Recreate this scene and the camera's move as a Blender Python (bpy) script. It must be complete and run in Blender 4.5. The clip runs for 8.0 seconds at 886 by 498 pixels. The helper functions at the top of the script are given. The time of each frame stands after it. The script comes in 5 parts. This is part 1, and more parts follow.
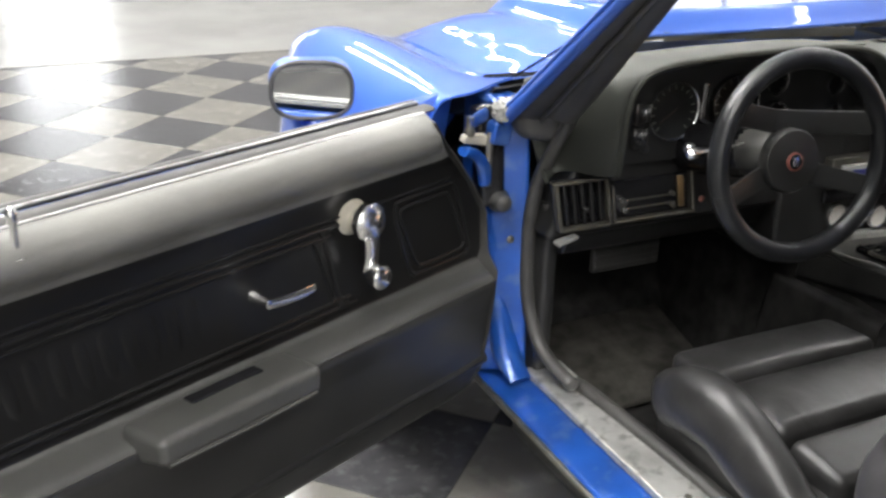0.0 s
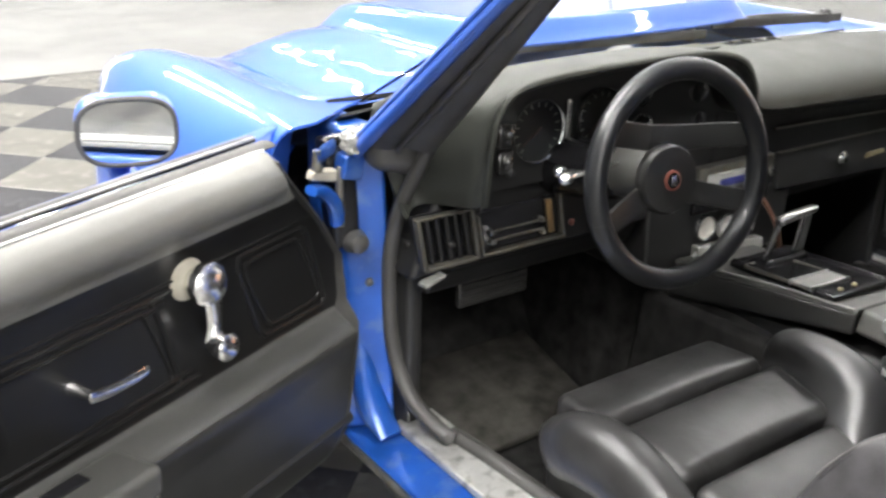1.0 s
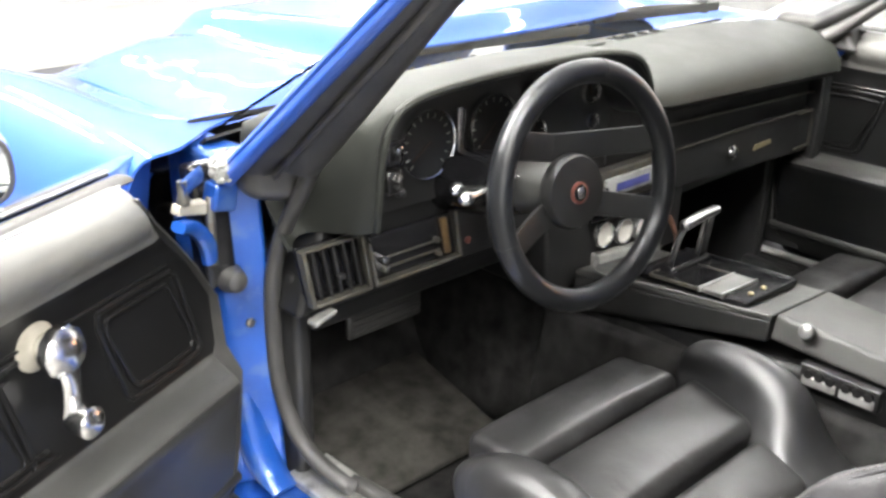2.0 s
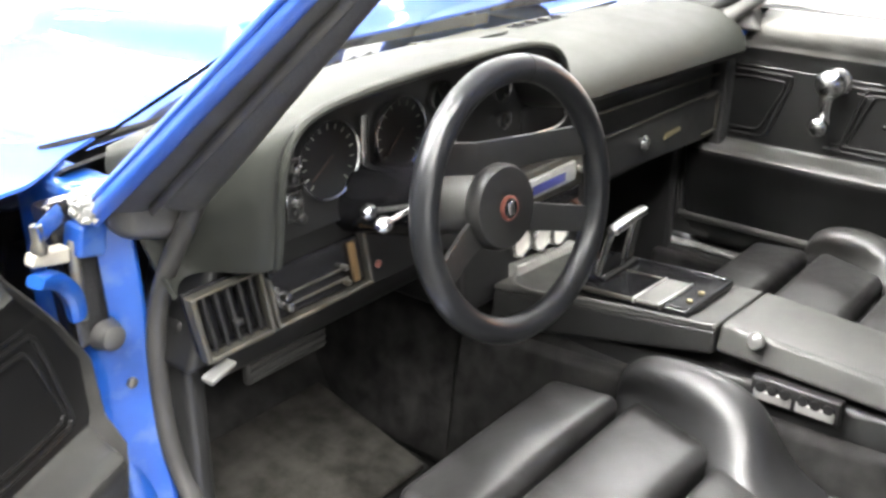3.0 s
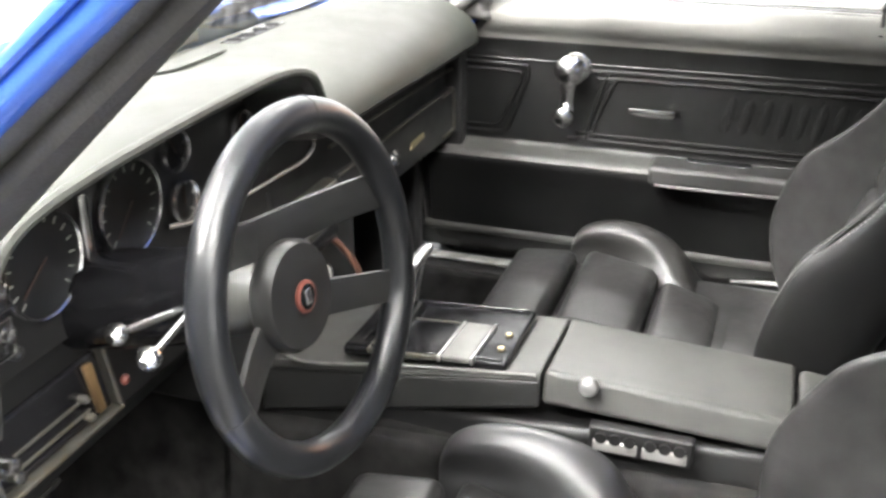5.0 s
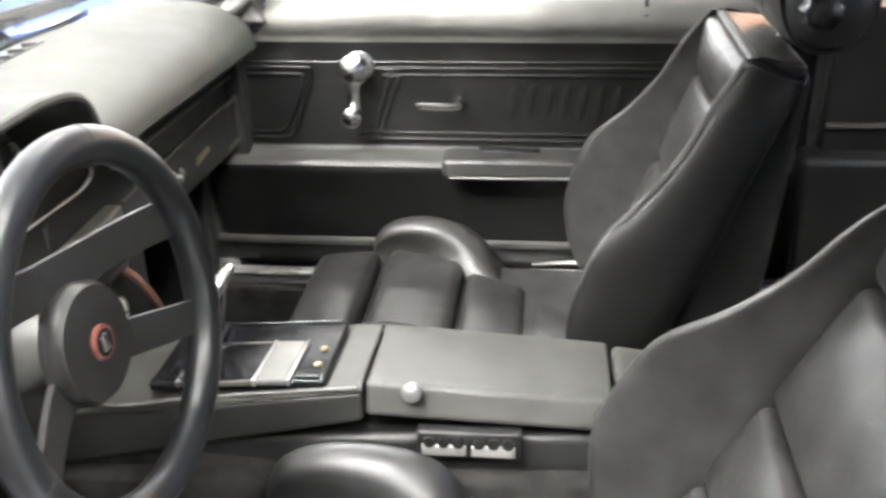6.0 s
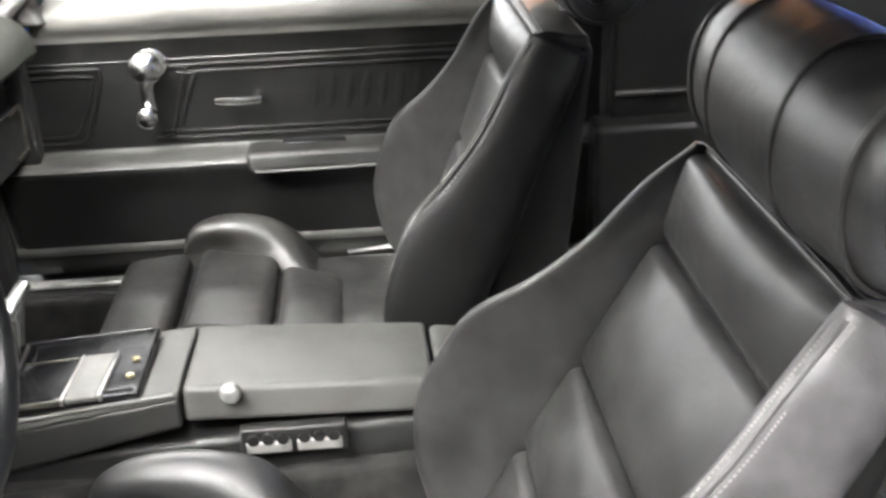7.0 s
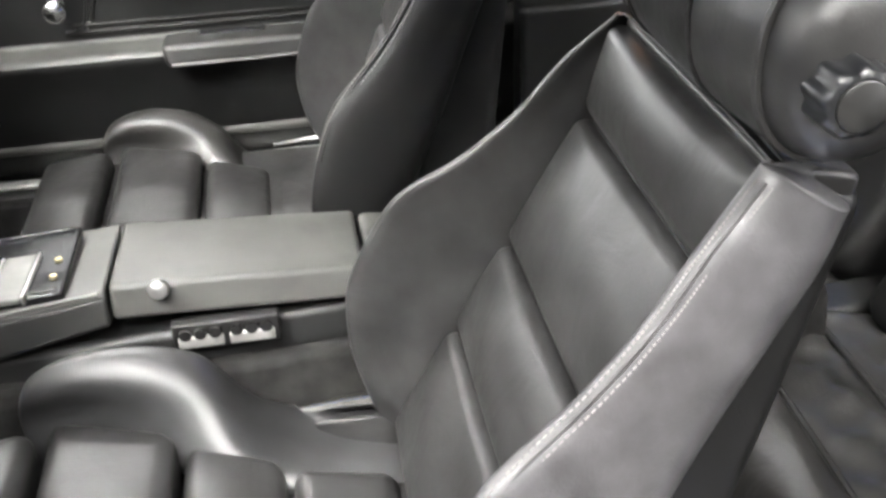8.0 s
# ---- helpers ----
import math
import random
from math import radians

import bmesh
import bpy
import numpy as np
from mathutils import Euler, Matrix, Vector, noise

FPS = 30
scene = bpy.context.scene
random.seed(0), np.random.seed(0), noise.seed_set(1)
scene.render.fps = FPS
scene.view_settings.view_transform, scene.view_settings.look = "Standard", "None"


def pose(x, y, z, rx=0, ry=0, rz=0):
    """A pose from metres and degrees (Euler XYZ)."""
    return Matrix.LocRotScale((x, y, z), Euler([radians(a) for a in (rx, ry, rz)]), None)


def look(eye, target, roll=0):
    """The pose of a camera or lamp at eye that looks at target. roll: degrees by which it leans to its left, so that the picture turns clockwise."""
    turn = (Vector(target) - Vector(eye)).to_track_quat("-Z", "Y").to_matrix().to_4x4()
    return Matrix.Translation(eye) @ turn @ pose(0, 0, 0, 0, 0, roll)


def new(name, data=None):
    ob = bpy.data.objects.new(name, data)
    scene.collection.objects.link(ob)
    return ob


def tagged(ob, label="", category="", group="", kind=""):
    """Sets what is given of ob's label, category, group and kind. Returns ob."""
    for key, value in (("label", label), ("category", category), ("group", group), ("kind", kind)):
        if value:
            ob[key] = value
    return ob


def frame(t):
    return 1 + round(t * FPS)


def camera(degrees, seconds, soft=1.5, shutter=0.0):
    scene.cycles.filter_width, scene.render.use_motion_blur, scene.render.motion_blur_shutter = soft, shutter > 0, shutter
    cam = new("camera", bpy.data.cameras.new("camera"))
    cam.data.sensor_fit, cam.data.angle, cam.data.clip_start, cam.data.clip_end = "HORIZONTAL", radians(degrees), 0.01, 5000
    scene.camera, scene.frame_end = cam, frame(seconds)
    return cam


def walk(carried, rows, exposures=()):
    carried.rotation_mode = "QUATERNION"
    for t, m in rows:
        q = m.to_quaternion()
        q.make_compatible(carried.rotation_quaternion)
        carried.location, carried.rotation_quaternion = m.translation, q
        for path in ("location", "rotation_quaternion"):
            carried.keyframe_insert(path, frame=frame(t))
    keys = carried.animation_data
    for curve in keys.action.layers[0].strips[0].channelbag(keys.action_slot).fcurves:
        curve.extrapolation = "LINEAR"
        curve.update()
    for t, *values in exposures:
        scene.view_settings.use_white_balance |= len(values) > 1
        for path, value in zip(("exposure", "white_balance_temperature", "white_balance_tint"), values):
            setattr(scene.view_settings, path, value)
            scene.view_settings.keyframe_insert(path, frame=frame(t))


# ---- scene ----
# the camera: one lens, its way along the open door
cam = camera(47.0, 8.0, soft=2.7, shutter=0.4)
PATH = [
    (0, (-1.476, -1.087, 1.286), (-0.671, 0.567, 0.502), 1.9),
    (0.5, (-1.446, -1.001, 1.274), (-0.517, 0.593, 0.503), 1.7),
    (1, (-1.409, -0.908, 1.269), (-0.329, 0.591, 0.503), 1.6),
    (1.5, (-1.376, -0.845, 1.264), (-0.192, 0.569, 0.49), 1.2),
    (2, (-1.344, -0.767, 1.255), (-0.063, 0.562, 0.485), 1.2),
    (3.5, (-1.2, -0.536, 1.225), (0.32, 0.484, 0.421), 0.3),
    (4, (-1.16, -0.483, 1.224), (0.441, 0.403, 0.417), 0.2),
    (5.5, (-1.037, -0.343, 1.221), (0.734, 0.066, 0.385), -0.6),
    (6, (-1.032, -0.347, 1.221), (0.773, -0.147, 0.382), -1.2),
    (6.5, (-1.03, -0.359, 1.22), (0.784, -0.347, 0.378), -1.6),
    (7, (-1.032, -0.367, 1.218), (0.765, -0.505, 0.351), -1.9),
    (7.5, (-1.031, -0.375, 1.212), (0.714, -0.595, 0.26), -2.3),
    (8, (-1.031, -0.374, 1.205), (0.651, -0.621, 0.152), -2.4),
]
EXPOSURES = [(0.0, 0.34), (1.0, 0.86), (2.0, 1.34), (3.5, 1.84), (5.5, 1.88), (6.5, 1.82), (8.0, 1.79)]
walk(cam, [(t, look(eye, target, roll)) for t, eye, target, roll in PATH], EXPOSURES)

# ---- world, lights, exposure ----
world = bpy.data.worlds.new("showroom_air")
scene.world = world
world.use_nodes = True
world.node_tree.nodes["Background"].inputs[0].default_value = (0.95, 0.98, 1.0, 1)
world.node_tree.nodes["Background"].inputs[1].default_value = 0.15


# ---- materials ----
def nodes_of(name):
    m = bpy.data.materials.new(name)
    m.use_nodes = True
    return m, m.node_tree, m.node_tree.nodes["Principled BSDF"]


def material(name, color, rough=0.5, metal=0.0, vary=0.25, scale=6.0, grain=0.1, grain_scale=600.0, coat=0.0,
             rough_vary=0.1, spec=0.5, dirt=None, dirt_amount=0.0, coat_rough=0.05, sheen=0.0, crease=0.0, crease_scale=28.0):
    """A worn surface: broad cloudy change of tone, fine relief, and a second tone in patches."""
    m, tree, b = nodes_of(name)
    link = tree.links.new
    co = tree.nodes.new("ShaderNodeTexCoord")
    big = tree.nodes.new("ShaderNodeTexNoise")
    big.inputs["Scale"].default_value, big.inputs["Detail"].default_value = scale, 6
    link(co.outputs["Object"], big.inputs["Vector"])
    ramp = tree.nodes.new("ShaderNodeValToRGB")
    ramp.color_ramp.elements[0].position, ramp.color_ramp.elements[1].position = 0.3, 0.7
    lo = tuple(c * (1 - vary) for c in color)
    hi = tuple(min(1, c * (1 + vary)) for c in color)
    ramp.color_ramp.elements[0].color, ramp.color_ramp.elements[1].color = (*lo, 1), (*hi, 1)
    link(big.outputs["Fac"], ramp.inputs["Fac"])
    out = ramp.outputs["Color"]
    if dirt:
        spots = tree.nodes.new("ShaderNodeTexNoise")
        spots.inputs["Scale"].default_value, spots.inputs["Detail"].default_value = scale * 3.1, 8
        link(co.outputs["Object"], spots.inputs["Vector"])
        cut = tree.nodes.new("ShaderNodeMapRange")
        cut.inputs["From Min"].default_value, cut.inputs["From Max"].default_value = 0.52, 0.68
        cut.inputs["To Max"].default_value = dirt_amount
        link(spots.outputs["Fac"], cut.inputs["Value"])
        mix = tree.nodes.new("ShaderNodeMix")
        mix.data_type = "RGBA"
        link(cut.outputs["Result"], mix.inputs["Factor"])
        link(out, mix.inputs["A"])
        mix.inputs["B"].default_value = (*dirt, 1)
        out = mix.outputs["Result"]
    link(out, b.inputs["Base Color"])
    rr = tree.nodes.new("ShaderNodeMapRange")
    rr.inputs["To Min"].default_value, rr.inputs["To Max"].default_value = max(0.02, rough - rough_vary), min(1, rough + rough_vary)
    fine = tree.nodes.new("ShaderNodeTexNoise")
    fine.inputs["Scale"].default_value, fine.inputs["Detail"].default_value = scale * 4, 5
    link(co.outputs["Object"], fine.inputs["Vector"])
    link(fine.outputs["Fac"], rr.inputs["Value"])
    link(rr.outputs["Result"], b.inputs["Roughness"])
    b.inputs["Metallic"].default_value = metal
    b.inputs["Specular IOR Level"].default_value = spec
    b.inputs["Coat Weight"].default_value = coat
    b.inputs["Coat Roughness"].default_value = coat_rough
    b.inputs["Sheen Weight"].default_value = sheen
    if grain:
        cells = tree.nodes.new("ShaderNodeTexVoronoi")
        cells.inputs["Scale"].default_value = grain_scale
        link(co.outputs["Object"], cells.inputs["Vector"])
        bump = tree.nodes.new("ShaderNodeBump")
        bump.inputs["Strength"].default_value, bump.inputs["Distance"].default_value = grain, 0.001
        link(cells.outputs["Distance"], bump.inputs["Height"])
        link(bump.outputs["Normal"], b.inputs["Normal"])
        if crease:
            folds = tree.nodes.new("ShaderNodeTexNoise")
            folds.inputs["Scale"].default_value, folds.inputs["Detail"].default_value = crease_scale, 4
            folds.inputs["Distortion"].default_value = 0.6
            link(co.outputs["Object"], folds.inputs["Vector"])
            wave = tree.nodes.new("ShaderNodeBump")
            wave.inputs["Strength"].default_value, wave.inputs["Distance"].default_value = crease, 0.004
            link(folds.outputs["Fac"], wave.inputs["Height"])
            link(wave.outputs["Normal"], bump.inputs["Normal"])
    return m


def glowing(name, color, strength):
    m, tree, b = nodes_of(name)
    b.inputs["Base Color"].default_value = (0.8, 0.8, 0.8, 1)
    b.inputs["Emission Color"].default_value = (*color, 1)
    b.inputs["Emission Strength"].default_value = strength
    return m


BLUE = material("blue_metallic_paint", (0.034, 0.119, 0.52), 0.45, 0.2, 0.12, 3, coat=1.0, coat_rough=0.03, rough_vary=0.04)
# worn body blue, made darker than BLUE to carry the jamb's shade
JAMB = material("shaded_worn_blue_paint", (0.010, 0.066, 0.31), 0.33, 0.3, 0.35, 9, coat=0.7, coat_rough=0.1, dirt=(0.10, 0.16, 0.30), dirt_amount=0.5)
VINYL = material("black_grained_vinyl", (0.016, 0.016, 0.0155), 0.36, 0, 0.3, 7, spec=0.42, grain=0.1, grain_scale=840)
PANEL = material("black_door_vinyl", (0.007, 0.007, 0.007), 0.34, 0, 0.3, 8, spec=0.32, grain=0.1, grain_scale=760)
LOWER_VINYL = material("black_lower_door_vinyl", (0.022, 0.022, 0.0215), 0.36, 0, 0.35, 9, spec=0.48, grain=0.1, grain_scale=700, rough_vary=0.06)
DASHPAD = material("charcoal_dash_vinyl", (0.022, 0.0235, 0.020), 0.60, 0, 0.25, 5, spec=0.3, grain=0.1, grain_scale=1000)
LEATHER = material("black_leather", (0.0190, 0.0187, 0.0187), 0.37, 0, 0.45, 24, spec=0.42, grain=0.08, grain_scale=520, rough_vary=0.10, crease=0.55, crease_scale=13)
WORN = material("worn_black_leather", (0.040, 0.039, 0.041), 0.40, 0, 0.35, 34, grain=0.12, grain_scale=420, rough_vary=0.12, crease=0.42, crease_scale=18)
REAR_LEATHER = material("creased_black_leather", (0.020, 0.0195, 0.0188), 0.36, 0, 0.3, 9, spec=0.4, grain=0.08, grain_scale=420, rough_vary=0.1, crease=0.95, crease_scale=11)
# overhead light on the rail is put into this colour, far paler than PANEL
DOORPAD = material("lit_padded_door_vinyl", (0.135, 0.134, 0.124), 0.42, 0, 0.25, 6, grain=0.12, grain_scale=840, rough_vary=0.05)
# door vinyl with the light on upturned faces put into its colour
LEDGE = material("lit_black_door_vinyl", (0.041, 0.041, 0.0385), 0.40, 0, 0.25, 7, grain=0.12, grain_scale=840, rough_vary=0.06)
BOLSTER = material("polished_worn_leather", (0.019, 0.0188, 0.0195), 0.42, 0, 0.35, 30, spec=1.0, grain=0.06, grain_scale=420, rough_vary=0.05, crease=0.2, crease_scale=16)
# darker copy of LEATHER: shade on turned-away sides is put into the colour
SHADED_LEATHER = material("shaded_black_leather", (0.005, 0.005, 0.005), 0.48, 0, 0.25, 6, spec=0.25, grain=0.1, grain_scale=660, crease=0.25, crease_scale=14)
THREAD = material("grey_thread", (0.145, 0.14, 0.136), 0.8, 0, 0.3, 40)
CONSOLE = material("grey_black_console_plastic", (0.040, 0.040, 0.037), 0.45, 0, 0.2, 8, grain=0.1, grain_scale=900, dirt=(0.02, 0.02, 0.02), dirt_amount=0.4)
PLASTIC = material("black_plastic", (0.013, 0.013, 0.013), 0.4, 0, 0.25, 9, grain=0.1, grain_scale=1000)
GLOSSBLACK = material("gloss_black_plastic", (0.008, 0.008, 0.009), 0.12, 0, 0.2, 9, rough_vary=0.05)
GAUGE = material("gauge_face_black", (0.012, 0.013, 0.014), 0.5, 0, 0.3, 20)
RUBBER = material("black_rubber", (0.040, 0.039, 0.037), 0.48, 0, 0.3, 20, grain=0.2, grain_scale=400)
RIM = material("wheel_rim_leather", (0.008, 0.0085, 0.0095), 0.30, 0, 0.1, 14, grain=0.04, grain_scale=500, rough_vary=0.02)
SPOKE = material("satin_black_metal", (0.012, 0.012, 0.0117), 0.40, 0.1, 0.15, 20, grain=0.1, grain_scale=1200)
CHROME = material("chrome", (0.78, 0.78, 0.77), 0.2, 1.0, 0.1, 20, rough_vary=0.07, dirt=(0.45, 0.43, 0.4), dirt_amount=0.4)
SATIN = material("worn_bright_trim", (0.14, 0.136, 0.12), 0.42, 0.8, 0.25, 30, dirt=(0.16, 0.13, 0.08), dirt_amount=0.6)
LID = material("brushed_grey_metal", (0.145, 0.145, 0.138), 0.5, 0.25, 0.2, 40)
ALUMINIUM = material("scuffed_aluminium", (0.58, 0.58, 0.56), 0.42, 0.75, 0.3, 14, grain=0.2, grain_scale=320, dirt=(0.22, 0.22, 0.2), dirt_amount=0.7)
CARPET = material("black_carpet", (0.018, 0.0175, 0.017), 0.95, 0, 0.5, 30, grain=0.1, grain_scale=1400, spec=0.1)
MAT = material("charcoal_floor_mat", (0.038, 0.036, 0.032), 0.95, 0, 0.5, 25, grain=0.1, grain_scale=1000, spec=0.1)
WHITE = material("off_white_plastic", (0.62, 0.60, 0.55), 0.5, 0, 0.15, 20)
IVORY = material("aged_ivory_plastic", (0.30, 0.28, 0.23), 0.45, 0, 0.2, 30)
GOLD = material("dull_gold_trim", (0.42, 0.36, 0.22), 0.35, 0.8, 0.2, 40)
AMBER = material("amber_brown_trim", (0.11, 0.07, 0.032), 0.45, 0.3, 0.4, 40)
RED = material("dark_red_enamel", (0.13, 0.042, 0.032), 0.35, 0, 0.2, 40)
NAVY = material("navy_print", (0.03, 0.035, 0.14), 0.5, 0, 0.2, 40)
DIALMARK = material("dim_dial_print", (0.36, 0.37, 0.33), 0.6, 0, 0.2, 40)
NEEDLE = material("dull_orange_needle", (0.05, 0.028, 0.022), 0.5, 0, 0.2, 40)
BRIGHT = material("dull_bright_moulding", (0.55, 0.55, 0.54), 0.32, 0.9, 0.15, 30)
PAPER = material("pale_label", (0.23, 0.23, 0.215), 0.6, 0, 0.2, 40)
COPPER = material("copper_brown_hose", (0.09, 0.042, 0.028), 0.5, 0.2, 0.3, 40)
LIGHT_TILE = material("pale_grey_floor_tile", (0.135, 0.13, 0.117), 0.15, 0, 0.10, 5, dirt=(0.22, 0.21, 0.19), dirt_amount=0.5, rough_vary=0.06)
DARK_TILE = material("charcoal_floor_tile", (0.050, 0.050, 0.053), 0.10, 0, 0.35, 9, dirt=(0.10, 0.10, 0.104), dirt_amount=0.6, rough_vary=0.06)
CONCRETE = material("polished_concrete", (0.22, 0.22, 0.212), 0.20, 0, 0.18, 0.8, dirt=(0.24, 0.24, 0.23), dirt_amount=0.6, rough_vary=0.08)
GROUT = material("floor_screed", (0.16, 0.155, 0.15), 0.4, 0, 0.2, 3)
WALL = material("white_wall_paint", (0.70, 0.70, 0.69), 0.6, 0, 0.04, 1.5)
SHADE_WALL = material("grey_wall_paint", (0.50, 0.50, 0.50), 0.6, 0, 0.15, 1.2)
DARK_WALL = material("dark_unseen_wall", (0.11, 0.11, 0.115), 0.6, 0, 0.15, 1.2)
DECK = material("grey_ceiling_deck", (0.32, 0.32, 0.32), 0.7, 0, 0.1, 1.5)
HEADLINER = material("black_headliner", (0.02, 0.02, 0.02), 0.9, 0, 0.3, 20)
LAMP = glowing("lamp_tube", (1.0, 0.98, 0.95), 54.0)
WINDOW_GLOW = glowing("daylit_window", (0.95, 0.98, 1.0), 4.8)
SIDE_GLOW = glowing("hazy_daylit_window", (0.95, 0.98, 1.0), 1.5)
# glow of the added rear fill, which lifts the dark cabin
REAR_FILL = glowing("added_rear_fill", (0.95, 0.98, 1.0), 0.5)
WARM_LAMP = glowing("warm_lamp_tube", (1.0, 0.40, 0.14), 12.0)

GLASS, gtree, gb = nodes_of("clear_glass")
gb.inputs["Transmission Weight"].default_value = 1.0
gb.inputs["Roughness"].default_value = 0.02
gb.inputs["IOR"].default_value = 1.05
MIRROR, gtree, gb = nodes_of("mirror_glass")
gb.inputs["Base Color"].default_value = (0.8, 0.82, 0.82, 1)
gb.inputs["Metallic"].default_value = 1.0
gb.inputs["Roughness"].default_value = 0.03


# ---- geometry helpers: every shape is (vertices, faces) ----
def join(*shapes):
    verts, faces = [], []
    for v, f in shapes:
        n = len(verts)
        verts += [tuple(p) for p in v]
        faces += [tuple(i + n for i in q) for q in f]
    return verts, faces


def moved(shape, m):
    return [tuple(m @ Vector(p)) for p in shape[0]], shape[1]


def mapped(shape, fn):
    return [tuple(fn(*p)) for p in shape[0]], shape[1]


def lattice(sx, sy, sz, r, cuts=3, arc=3):
    """A box about the origin with rounded edges, and a few cuts over its sides."""
    half = np.array([sx, sy, sz]) / 2
    r = min(r, half.min() * 0.98)
    axes = []
    for h in half:
        e = 1 - r / h
        edge = [e + (1 - e) * math.tan(a) for a in np.linspace(0, math.pi / 4, arc + 1)]
        mid = list(np.linspace(-e, e, cuts + 2))
        axes.append([-q for q in reversed(edge[1:])] + mid + edge[1:])
    index, verts, faces = {}, [], []

    def vert(i, j, k):
        if (i, j, k) not in index:
            q = np.array([axes[0][i], axes[1][j], axes[2][k]]) * half
            inner = np.clip(q, -(half - r), half - r)
            dd = q - inner
            ln = np.linalg.norm(dd)
            index[i, j, k] = len(verts)
            verts.append(tuple(inner + (dd / ln * r if ln > 1e-9 else 0)))
        return index[i, j, k]

    n = len(axes[0]) - 1
    for a in range(n):
        for b in range(n):
            for f in ((0, 1, 2), (1, 2, 0), (2, 0, 1)):
                for side in (0, n):
                    q = []
                    for u, v in ((a, b), (a + 1, b), (a + 1, b + 1), (a, b + 1)):
                        c = [0, 0, 0]
                        c[f[0]], c[f[1]], c[f[2]] = u, v, side
                        q.append(vert(*c))
                    faces.append(q if side else q[::-1])
    return verts, faces


def box(x0, x1, y0, y1, z0, z1, r=0.006, cuts=0, arc=2):
    v, f = lattice(abs(x1 - x0), abs(y1 - y0), abs(z1 - z0), r, cuts, arc)
    c = ((x0 + x1) / 2, (y0 + y1) / 2, (z0 + z1) / 2)
    return [(p[0] + c[0], p[1] + c[1], p[2] + c[2]) for p in v], f


def hexpad(corners, r=0.02, puff=0.0, cuts=5, arc=3):
    """A soft block between eight corners: four below, four above, each going round. The upper face swells by puff."""
    c = np.array(corners, float)
    lx = (np.linalg.norm(c[1] - c[0]) + np.linalg.norm(c[5] - c[4])) / 2
    ly = (np.linalg.norm(c[3] - c[0]) + np.linalg.norm(c[7] - c[4])) / 2
    lz = np.linalg.norm(c[4:] - c[:4], axis=1).mean()
    v, f = lattice(lx, ly, lz, r, cuts, arc)
    out = []
    for x, y, z in v:
        a, b, w = x / lx + 0.5, y / ly + 0.5, z / lz + 0.5
        if w > 0.5:
            w += puff / lz * (1 - (2 * a - 1) ** 2) * (1 - (2 * b - 1) ** 2)
        k = [(1 - a) * (1 - b), a * (1 - b), a * b, (1 - a) * b]
        lower = sum(k[i] * c[i] for i in range(4))
        upper = sum(k[i] * c[i + 4] for i in range(4))
        out.append(tuple(lower + (upper - lower) * w))
    return out, f


def smooth_path(points, k=6):
    """A path through the points, Catmull-Rom; works on points of any length."""
    p = [np.array(q, float) for q in points]
    p = [2 * p[0] - p[1]] + p + [2 * p[-1] - p[-2]]
    out = []
    for i in range(1, len(p) - 2):
        for t in np.linspace(0, 1, k, endpoint=False):
            out.append(0.5 * (2 * p[i] + (p[i + 1] - p[i - 1]) * t + (2 * p[i - 1] - 5 * p[i] + 4 * p[i + 1] - p[i + 2]) * t ** 2
                              + (3 * p[i] - p[i - 1] - 3 * p[i + 1] + p[i + 2]) * t ** 3))
    out.append(p[-2])
    return out


def sweep(points, width, height=None, up=(0, 0, 1), n=12, power=2.0, k=5, round_ends=0.0, closed=False):
    """A tube along points; width and height may be lists, one a point."""
    m = len(points)
    ws = width if isinstance(width, (list, tuple)) else [width] * m
    hs = ws if height is None else height if isinstance(height, (list, tuple)) else [height] * m
    rows = [tuple(p) + (w, h) for p, w, h in zip(points, ws, hs)]
    if closed:
        rows = rows + [rows[0]]
    path = smooth_path(rows, k) if k > 1 else [np.array(q, float) for q in rows]
    if closed:
        path = path[:-1]
    rings = []
    m = len(path)
    for i, q in enumerate(path):
        a, b = (path[(i - 1) % m], path[(i + 1) % m]) if closed else (path[max(0, i - 1)], path[min(m - 1, i + 1)])
        t = (b - a)[:3]
        t = t / np.linalg.norm(t)
        s = np.cross(t, np.array(up, float))
        if np.linalg.norm(s) < 1e-3:
            s = np.cross(t, np.array((0.3, 0.9, 0.1)))
        s /= np.linalg.norm(s)
        u = np.cross(s, t)
        rings.append((q[:3], s, u, t, q[3], q[4]))
    if round_ends and not closed:
        first, last = rings[0], rings[-1]
        heads, tails = [], []
        for a in (80, 55, 30):
            c, g = math.cos(math.radians(a)), math.sin(math.radians(a))
            heads.append((first[0] - first[3] * round_ends * g, *first[1:4], first[4] * c, first[5] * c))
            tails.insert(0, (last[0] + last[3] * round_ends * g, *last[1:4], last[4] * c, last[5] * c))
        rings = heads + rings + tails
    verts, faces = [], []
    for c, s, u, t, w, h in rings:
        for j in range(n):
            a = 2 * math.pi * j / n
            ca, sa = math.cos(a), math.sin(a)
            verts.append(tuple(c + s * w * math.copysign(abs(ca) ** (2 / power), ca) + u * h * math.copysign(abs(sa) ** (2 / power), sa)))
    m = len(rings)
    for i in range(m if closed else m - 1):
        for j in range(n):
            a, b = i * n, ((i + 1) % m) * n
            faces.append((a + j, b + j, b + (j + 1) % n, a + (j + 1) % n))
    if not closed:
        faces.append(tuple(range(n)))
        faces.append(tuple(range((m - 1) * n, m * n))[::-1])
    return verts, faces


